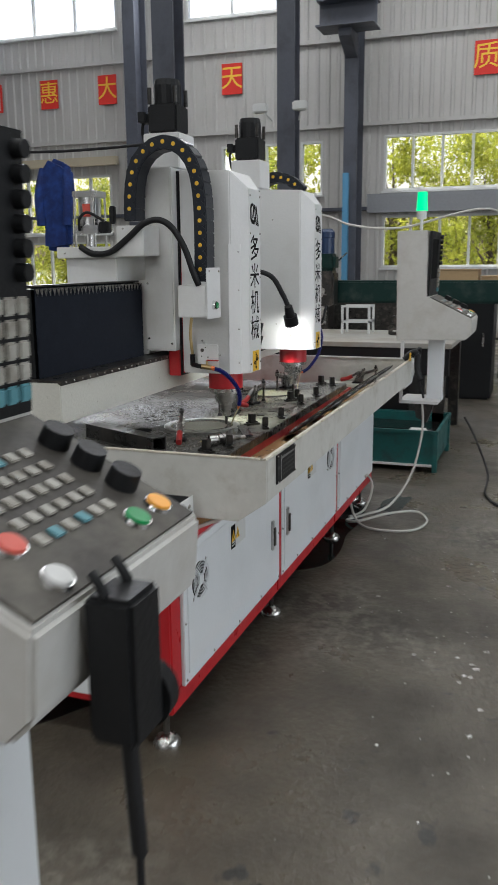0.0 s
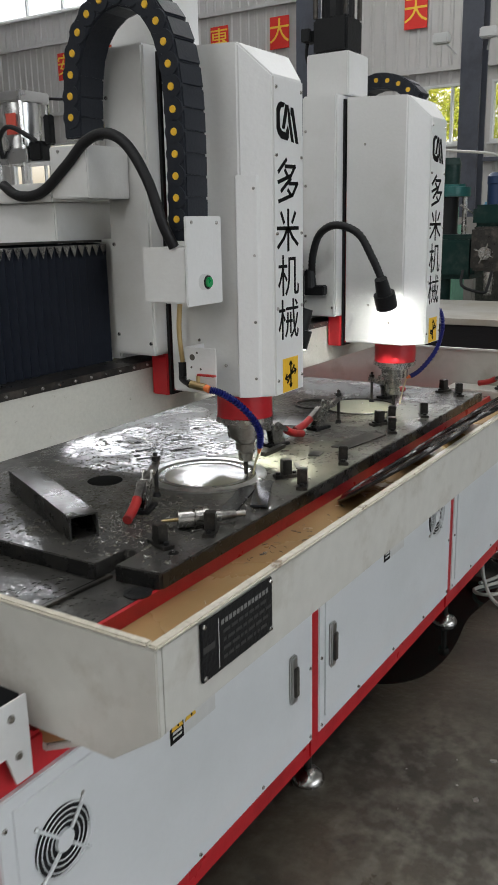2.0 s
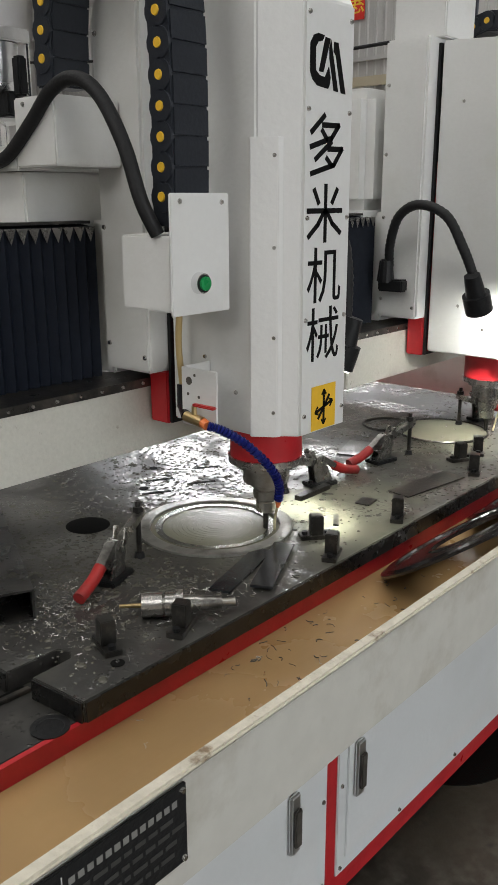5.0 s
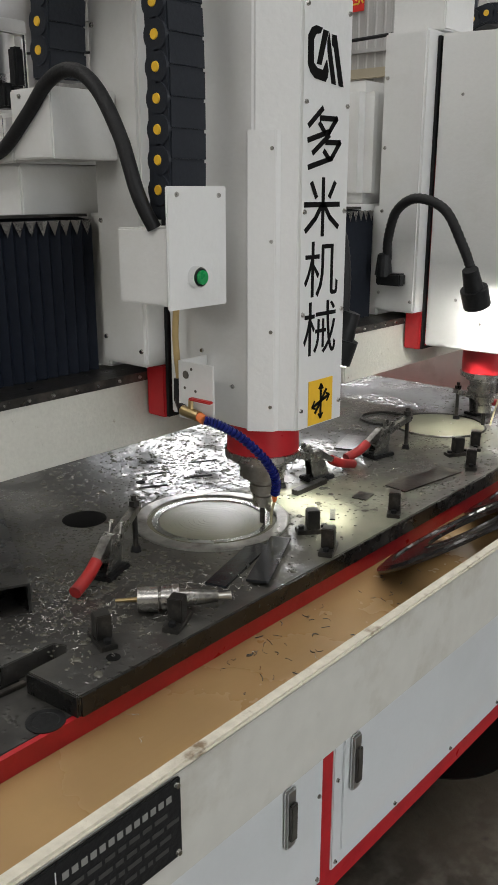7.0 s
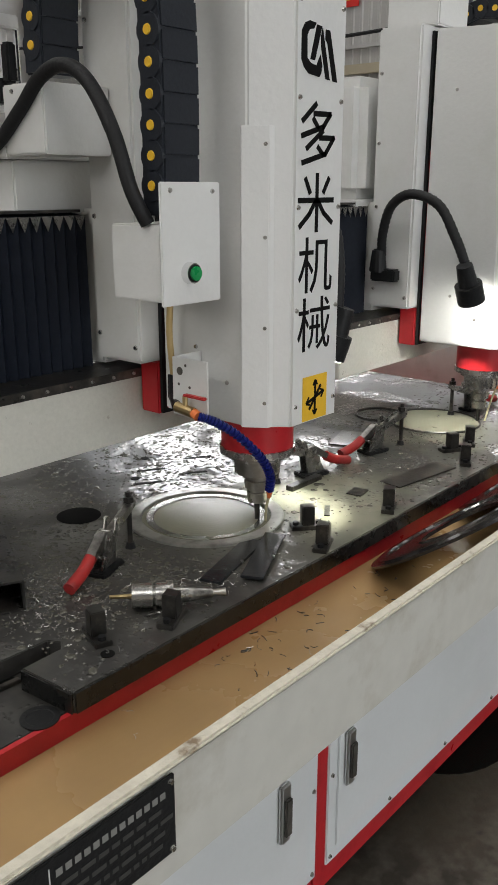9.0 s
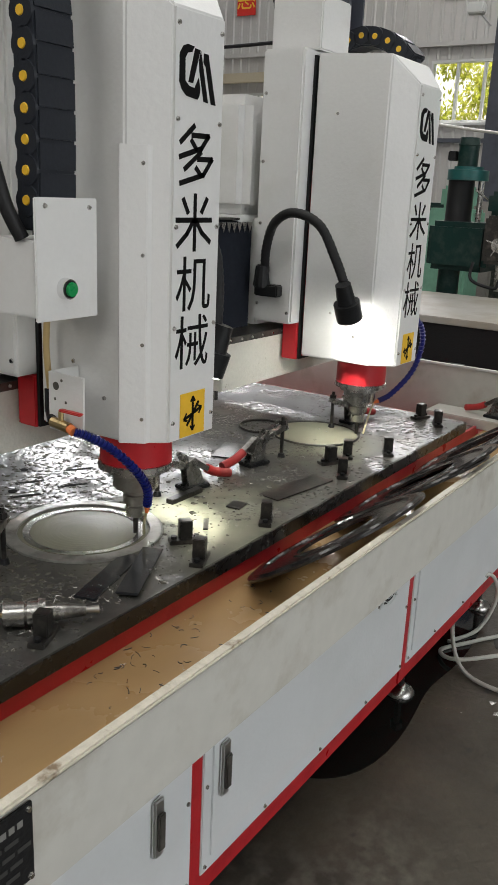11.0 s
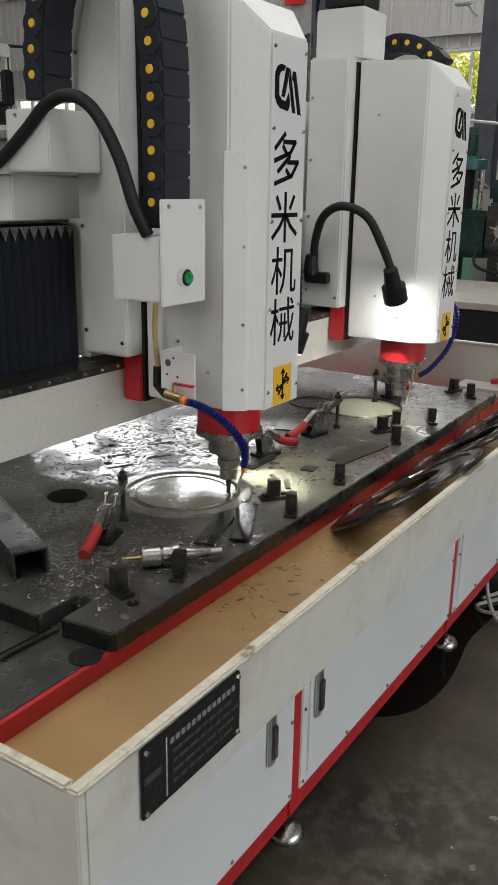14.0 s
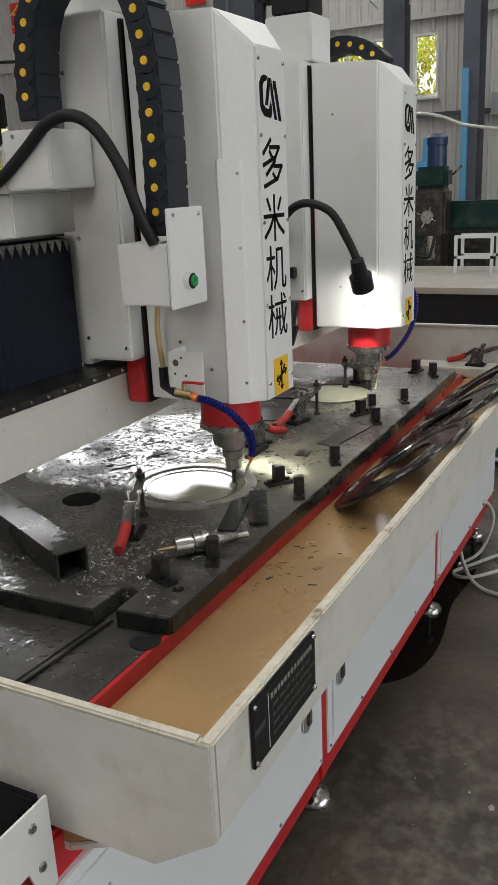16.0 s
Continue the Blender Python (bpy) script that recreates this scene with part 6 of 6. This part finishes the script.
rng = random.Random(12)
bm = B()
for i in range(150):
    cx, cy, sp = ((4.35, -0.48, 0.28), (3.80, -0.40, 0.40), (3.45, -0.68, 0.30), (2.85, -0.66, 0.35), (5.5, -0.10, 0.40), (4.2, -0.2, 0.9))[i % 6]
    x, y = rng.gauss(cx, sp), rng.gauss(cy, sp * 0.6)
    if y > 0.2 or x < 1.6:
        continue
    r = rng.uniform(0.002, 0.005) if rng.random() < 0.75 else rng.uniform(0.006, 0.014)
    a0 = rng.uniform(0, 6.28)
    pts = [(x + r * rng.uniform(0.6, 1.5) * math.cos(a0 + a), y + r * rng.uniform(0.6, 1.5) * math.sin(a0 + a)) for a in (0, 1.2, 2.4, 3.6, 4.9)]
    prism(bm, pts, "z", 0.0004, 0.0014)
solo("metal_flakes", bm, STEEL, "bright metal flakes trodden over the concrete", "swarf", kind="stuff")

# green coolant tank
tk = thing("coolant_tank", (6.85, 0.2, 0), "green sheet metal coolant tank on short legs", "tank")
part("tank_wall", boxes((6.45, 7.25, -0.20, -0.19, 0.09, 0.385), (6.45, 7.25, 0.80, 0.81, 0.09, 0.385), (6.45, 6.46, -0.1895, 0.7995, 0.09, 0.385), (7.24, 7.25, -0.1895, 0.7995, 0.09, 0.385)), TANKG, tk)
part("tank_floor", boxes((6.45, 7.25, -0.20, 0.81, 0.075, 0.0895)), TANKG, tk)
part("rim", boxes((6.43, 7.27, -0.22, -0.20, 0.365, 0.395), (6.43, 7.27, 0.81, 0.83, 0.365, 0.395), (6.43, 6.45, -0.1995, 0.8095, 0.365, 0.395), (7.25, 7.27, -0.1995, 0.8095, 0.365, 0.395)), TANKG, tk)
for x in (6.44, 7.22):
    for y in (-0.215, 0.785):
        part("leg", boxes((x, x + 0.04, y, y + 0.04, 0.0, 0.364)), TANKG, tk)
part("bottom_rail", boxes((6.43, 6.45, -0.17, 0.78, 0.055, 0.0745)), FRAMEW, tk, "pale bottom rail")
part("sump_water", boxes((6.465, 7.235, -0.185, 0.795, 0.09, 0.30)), PUDDLE, tk)
tk.scale, tk.location.y = (1.0, 0.86, 0.80), 0.30
solo("white_rag", boxes((6.62, 6.80, 0.06, 0.20, 0.2405, 0.268)), CLOTHW, "crumpled white rag in the tank", "rag", bevel=0.012)

# black cabinet and crates beyond
cb = thing("black_cabinet", (10.3, 0.1, 0), "dull black steel cabinet with a pale top", "cabinet")
part("body", boxes((10.0, 10.6, -0.19, 0.38, 0.02, 1.205)), BLACK, cb, bevel=0.008)
part("plinth", boxes((10.03, 10.57, -0.16, 0.35, 0.0, 0.0195)), BLACK, cb)
part("top", boxes((9.98, 10.62, -0.21, 0.40, 1.2055, 1.222)), CANVAS, cb)
part("handle", boxes((9.985, 9.9995, -0.10, -0.08, 0.6, 0.75)), STEEL, cb)
for y0, y1, z0, z1 in ((0.16, 0.68, 1.10, 1.41), (-0.34, 0.12, 1.10, 1.32), (-1.0, -0.4, 1.10, 1.30)):
    cr = thing("wooden_crate", (12.25, (y0 + y1) / 2, z0), "plain plywood crate on the stack", "crate", "plywood crates")
    part("side", boxes((12.0, 12.5, y0, y1, z0, z1)), WOOD, cr, bevel=0.004)
    part("lid", boxes((11.99, 12.51, y0 - 0.01, y1 + 0.01, z1 + 0.0005, z1 + 0.015)), WOOD, cr)
st = thing("storage_rack", (12.3, 0.0, 0), "dark steel rack under the crates", "rack")
part("rack_top", boxes((11.9, 12.7, -1.2, 0.9, 1.06, 1.0995)), DARKST, st)
for x in (11.92, 12.64):
    for y in (-1.18, -0.2, 0.86):
        part("upright", boxes((x, x + 0.04, y, y + 0.04, 0, 1.0595)), DARKST, st)
part("lower_shelf", boxes((11.97, 12.63, -1.13, 0.85, 0.5, 0.53)), DARKST, st)

# radial drilling machine with green castings
dr = thing("radial_drill", (9.0, 1.85, 0), "green radial drilling machine with a blue motor", "drilling machine")
part("base", boxes((8.55, 9.6, 1.1, 2.2, 0.0, 0.30)), GREENM, dr, bevel=0.02)
bm = B()
lathe(bm, (9.0, 1.905), [(0.16, 0.301), (0.15, 0.36), (0.12, 0.74), (0.12, 0.77), (0.085, 0.775), (0.085, 1.02)], 28)
part("pillar", bm, GREENM, dr, round_over=True)
part("arm_clamp", boxes((8.80, 9.22, 1.56, 2.04, 1.021, 1.385)), GREENM, dr, bevel=0.04)
bm = B()
lathe(bm, (9.0, 1.88), [(0.105, 1.386), (0.10, 1.40), (0.10, 1.689)], 24)
part("column_sleeve", bm, BLACK, dr, "black column sleeve", round_over=True)
part("lift_screw", rods(((9.0, 1.72, 1.386), (9.0, 1.72, 1.689), 0.022, 0.022, 12)), STEEL, dr)
bm = B()
lathe(bm, (9.0, 1.835), [(0.155, 1.69), (0.155, 1.765), (0.11, 1.77), (0.11, 1.79)], 24)
part("top_flange", bm, TANKG, dr, round_over=True)
bm = B()
lathe(bm, (9.0, 1.85), [(0.075, 1.791), (0.077, 1.94), (0.082, 1.945), (0.070, 2.0)], 20)
part("lift_motor", bm, GREENM, dr, round_over=True)
part("terminal_box", boxes((8.94, 9.02, 1.93, 1.99, 1.83, 1.90)), BLACK, dr, bevel=0.006)
part("radial_arm", boxes((8.92, 9.10, -0.4, 1.559, 1.12, 1.345)), GREENM, dr, bevel=0.02)
part("drill_head", boxes((8.70, 8.915, 1.30, 1.56, 1.10, 1.445)), DARKST, dr, "worn grey gearbox front", bevel=0.02)
part("gearbox_top", boxes((8.72, 8.915, 1.295, 1.565, 1.4455, 1.615)), GREENM, dr, bevel=0.03)
bm = B()
lathe(bm, (8.83, 1.405), [(0.076, 1.616), (0.074, 1.77), (0.080, 1.775), (0.080, 1.83), (0.05, 1.86)], 24)
part("motor", bm, BLUEM, dr, "dark blue drive motor", round_over=True)
part("hand_hub", rods(((8.699, 1.43, 1.24), (8.655, 1.43, 1.24), 0.055, 0.05, 20)), STEEL, dr, "turned feed hub")
for k in range(4):
    aa = k * math.pi / 2 + 0.4
    part("feed_lever", rods(((8.66, 1.43, 1.24), (8.63, 1.43 + 0.085 * math.cos(aa), 1.24 + 0.085 * math.sin(aa)), 0.006, 0.006, 8)), STEEL, dr)
part("drill_spindle", rods(((8.80, 1.43, 0.90), (8.80, 1.43, 1.089), 0.035, 0.045, 16)), STEEL, dr)
bm = B()
tube(bm, [(8.72, 1.62, 1.10), (8.66, 1.60, 0.98), (8.66, 1.43, 0.93), (8.68, 1.40, 0.97), (8.72, 1.38, 1.10)], 0.012, 8)
part("loop_hose", bm, RUBBER, dr)
for y in (1.58, 1.27):
    part("side_lever", rods(((8.80, y, 1.55), (8.74, y + (0.09 if y > 1.4 else -0.09), 1.62), 0.008, 0.008, 8)), STEEL, dr)

# work bench with a white top, and a small frame on it
wb = thing("work_bench", (7.9, 1.2, 0), "low steel bench with a worn white top", "bench")
part("bench_top", boxes((7.2, 8.5, -0.05, 2.6, 0.84, 0.88)), mat("bench_top", (0.34, 0.33, 0.30), 0.45, grain=20, var=0.1, stain=(0.30, 0.27, 0.22), stain_scale=3, stain_at=0.55), wb, "worn off white top", bevel=0.004)
part("apron", boxes((7.22, 7.30, -0.03, 2.58, 0.62, 0.8395)), BLACK, wb)
for x in (7.24, 8.38):
    for y in (0.0, 1.2, 2.46):
        part("bench_leg", boxes((x, x + 0.09, y, y + 0.09, 0, 0.6195 if x < 8 else 0.8395)), DARKST, wb)
part("bench_crate", boxes((7.34, 8.3, 0.3, 1.12, 0.02, 0.73)), BLACK, wb, bevel=0.01)
fs = thing("tube_frame", (8.2, 0.9, 0.88), "small white square tube frame standing on the bench", "frame")
for x in (8.0, 8.20):
    for y in (0.78, 1.03):
        part("frame_leg", boxes((x, x + 0.02, y, y + 0.02, 0.8805, 1.12)), FRAMEW, fs)
for z in (0.98, 1.12):
    part("frame_rail", boxes((8.0, 8.02, 0.78, 1.05, z + 0.0005, z + 0.02)), FRAMEW, fs)
    part("frame_rail", boxes((8.20, 8.22, 0.78, 1.05, z + 0.0005, z + 0.02)), FRAMEW, fs)
solo("crumpled_paper", boxes((7.5, 7.58, 1.55, 1.66, 0.8805, 0.92)), CLOTHW, "crumpled white paper on the bench", "paper", bevel=0.015)
vs = thing("machine_vise", (8.2, 0.45, 0.88), "dark cast iron machine vise on the bench", "vise")
part("bed", boxes((7.95, 8.35, 0.32, 0.60, 0.8805, 0.96)), DARKST, vs, bevel=0.008)
part("jaw", boxes((8.0, 8.06, 0.34, 0.58, 0.9605, 1.05)), DARKST, vs, bevel=0.006)
part("jaw", boxes((8.18, 8.25, 0.34, 0.58, 0.9605, 1.05)), DARKST, vs, bevel=0.006)
part("screw_handle", rods(((7.90, 0.38, 0.92), (7.90, 0.55, 0.92), 0.008, 0.008, 8)), STEEL, vs)

lg = thing("green_press", (12.2, 3.1, 0), "pale green machine tool behind the drill", "machine tool")
PALEG = mat("pale_green_paint", (0.17, 0.36, 0.26), 0.45, grain=30, var=0.1, stain=(0.11, 0.25, 0.18), stain_scale=3, stain_at=0.6)
part("press_column", boxes((12.0, 12.5, 2.85, 3.38, 0.0, 1.45)), PALEG, lg, bevel=0.03)
part("press_head", boxes((11.95, 12.5, 2.95, 3.22, 1.451, 1.70)), PALEG, lg, bevel=0.04)
part("control_plate", boxes((11.985, 11.9995, 2.88, 3.08, 1.10, 1.40)), PANELG, lg)

# bench drill and stacked sheets further back
bd = thing("bench_drill", (13.0, 2.6, 0), "blue bench drill beside the column", "drilling machine")
part("stand", boxes((12.8, 13.2, 2.4, 2.8, 0, 0.9)), DARKST, bd)
part("drill_column", rods(((13.0, 2.6, 0.9005), (13.0, 2.6, 1.75), 0.05, 0.05, 16)), STEEL, bd)
part("drill_body", boxes((12.75, 13.1, 2.45, 2.75, 1.50, 1.72)), SKYBLUE, bd, bevel=0.03)
part("drill_motor", rods(((13.0, 2.6, 1.7205), (13.0, 2.6, 2.0), 0.12, 0.10, 18)), SKYBLUE, bd, round_over=True)
for i, y in enumerate((3.0, 3.15, 3.3)):
    bm = boxes((13.4, 13.43, y - 0.25, y + 0.25, 0, 1.35 + 0.1 * i))
    bmesh.ops.transform(bm, matrix=Matrix.Translation((13.4, 0, 0)) @ pose(0, 0, 0, 0, 8 - 2 * i, 0) @ Matrix.Translation((-13.4, 0, 0)), verts=bm.verts)
    solo("leaning_sheet", bm, CANVAS, "pale grey sheet leaning among the machines", "sheet", group="leaning sheets")
lt = thing("old_lathe", (13.2, 3.5, 0), "dark old machine tool standing by the wall", "machine tool")
part("lathe_bed", boxes((14.0, 14.8, 0.8, 4.6, 0.0, 0.95)), DARKST, lt, bevel=0.03)
part("headstock", boxes((14.0, 14.7, 3.6, 4.5, 0.951, 1.5)), GREENM, lt, bevel=0.04)
part("tailstock", boxes((14.1, 14.6, 1.2, 1.6, 0.951, 1.35)), GREENM, lt, bevel=0.04)

# supply cable slung between the machines
bm = B()
tube(bm, [(8.4, 2.4, 2.12), (8.2, 1.6, 2.0), (8.0, 1.2, 1.94), (7.9, 0.93, 1.85), (7.9, 0.5, 1.82), (8.1, -0.3, 1.95), (9.4, -0.38, 1.36)], 0.010, 8)
solo("slung_cable", bm, HOSEW, "pale supply cable slung between machines", "cable", round_over=True)

# ---- the left side of the hall ----
jk = thing("work_jacket", (10.0, 5.28, 1.70), "blue cotton work jacket hung on a line", "jacket")
bm = B()
prof = [(0.04, 2.86), (0.10, 2.80), (0.18, 2.70), (0.20, 2.40), (0.17, 2.05), (0.19, 1.72), (0.02, 1.70), (-0.20, 1.74), (-0.22, 2.1), (-0.27, 2.45), (-0.25, 2.72), (-0.12, 2.80)]
prism(bm, [(5.28 + u, z) for u, z in prof], "x", 9.93, 10.07)
part("body", bm, JACKET, jk, bevel=0.05)
for s in (-1, 1):
    bm = B()
    tube(bm, [(10.0, 5.27 + 0.16 * s, 2.72), (9.93, 5.27 + 0.21 * s, 2.40), (9.92, 5.27 + 0.19 * s, 2.02)], 0.062, 10, 6)
    part("sleeve", bm, JACKET, jk, round_over=True)
part("hanger", rods(((10.0, 5.30, 2.861), (10.0, 5.30, 2.93), 0.006, 0.006, 6)), STEEL, jk)
bm = B()
tube(bm, [(10.0, 23.99, 4.3), (10.0, 15.0, 3.7), (10.0, 9.2, 3.25), (10.0, 7.0, 3.02), (10.0, 5.3, 2.93), (10.0, 3.9, 2.95)], 0.018, 8)
ln = solo("hanging_line", bm, RUBBER, "dark pipe line slung across the hall", "line", round_over=True)
solo("line_pole", rods(((10.0, 3.88, 0.0), (10.0, 3.88, 2.97), 0.03, 0.03, 12)), DARKST, "dark steel pole holding the line", "pole")
ft = thing("floor_fan", (9.0, 5.85, 0), "large grey industrial fan with a wire guard", "fan")
part("fan_base", rods(((9.0, 5.85, 0.0), (9.0, 5.85, 0.05), 0.32, 0.28, 24)), DARKST, ft)
part("fan_post", rods(((9.0, 5.85, 0.0505), (9.0, 5.85, 1.08), 0.03, 0.03, 12)), DARKST, ft)
part("fan_motor", rods(((8.92, 5.85, 1.12), (9.12, 5.85, 1.12), 0.10, 0.12, 20)), DARKST, ft)
for r in (0.12, 0.2, 0.28, 0.36, 0.43, 0.48):
    bm = B()
    tube(bm, [(8.90 + 0.05 * (r / 0.48) ** 2, 5.85 + r * math.cos(i * math.pi / 20), 1.12 + r * math.sin(i * math.pi / 20)) for i in range(41)], 0.007 if r > 0.45 else 0.004, 5, 1)
    part("guard_wire", bm, CANVAS if r < 0.45 else DARKST, ft)
for k in range(24):
    aa = k * math.pi / 12
    part("guard_rib", rods(((8.89, 5.85 + 0.10 * math.cos(aa), 1.12 + 0.10 * math.sin(aa)), (8.95, 5.85 + 0.48 * math.cos(aa), 1.12 + 0.48 * math.sin(aa)), 0.004, 0.004, 5)), CANVAS, ft)
for k in range(3):
    bm = boxes((-0.006, 0.006, 0.06, 0.42, -0.09, 0.09))
    bmesh.ops.transform(bm, matrix=pose(9.0, 5.85, 1.12, 120 * k, 0, 0) @ pose(0, 0, 0, 0, 0, 25), verts=bm.verts)
    part("blade", bm, CANVAS, ft)
om = thing("grey_machine", (10.5, 7.6, 0), "grey machine tool far across the hall", "machine tool")
part("machine_bed", boxes((10.1, 11.4, 6.7, 8.6, 0, 1.0)), CANVAS, om, bevel=0.03)
part("machine_column", boxes((10.5, 11.1, 7.2, 7.9, 1.001, 1.62)), DARKST, om, bevel=0.04)
part("machine_guard", boxes((10.2, 10.4, 6.8, 7.15, 1.001, 1.45)), CANVAS, om, "grey guard", bevel=0.02)
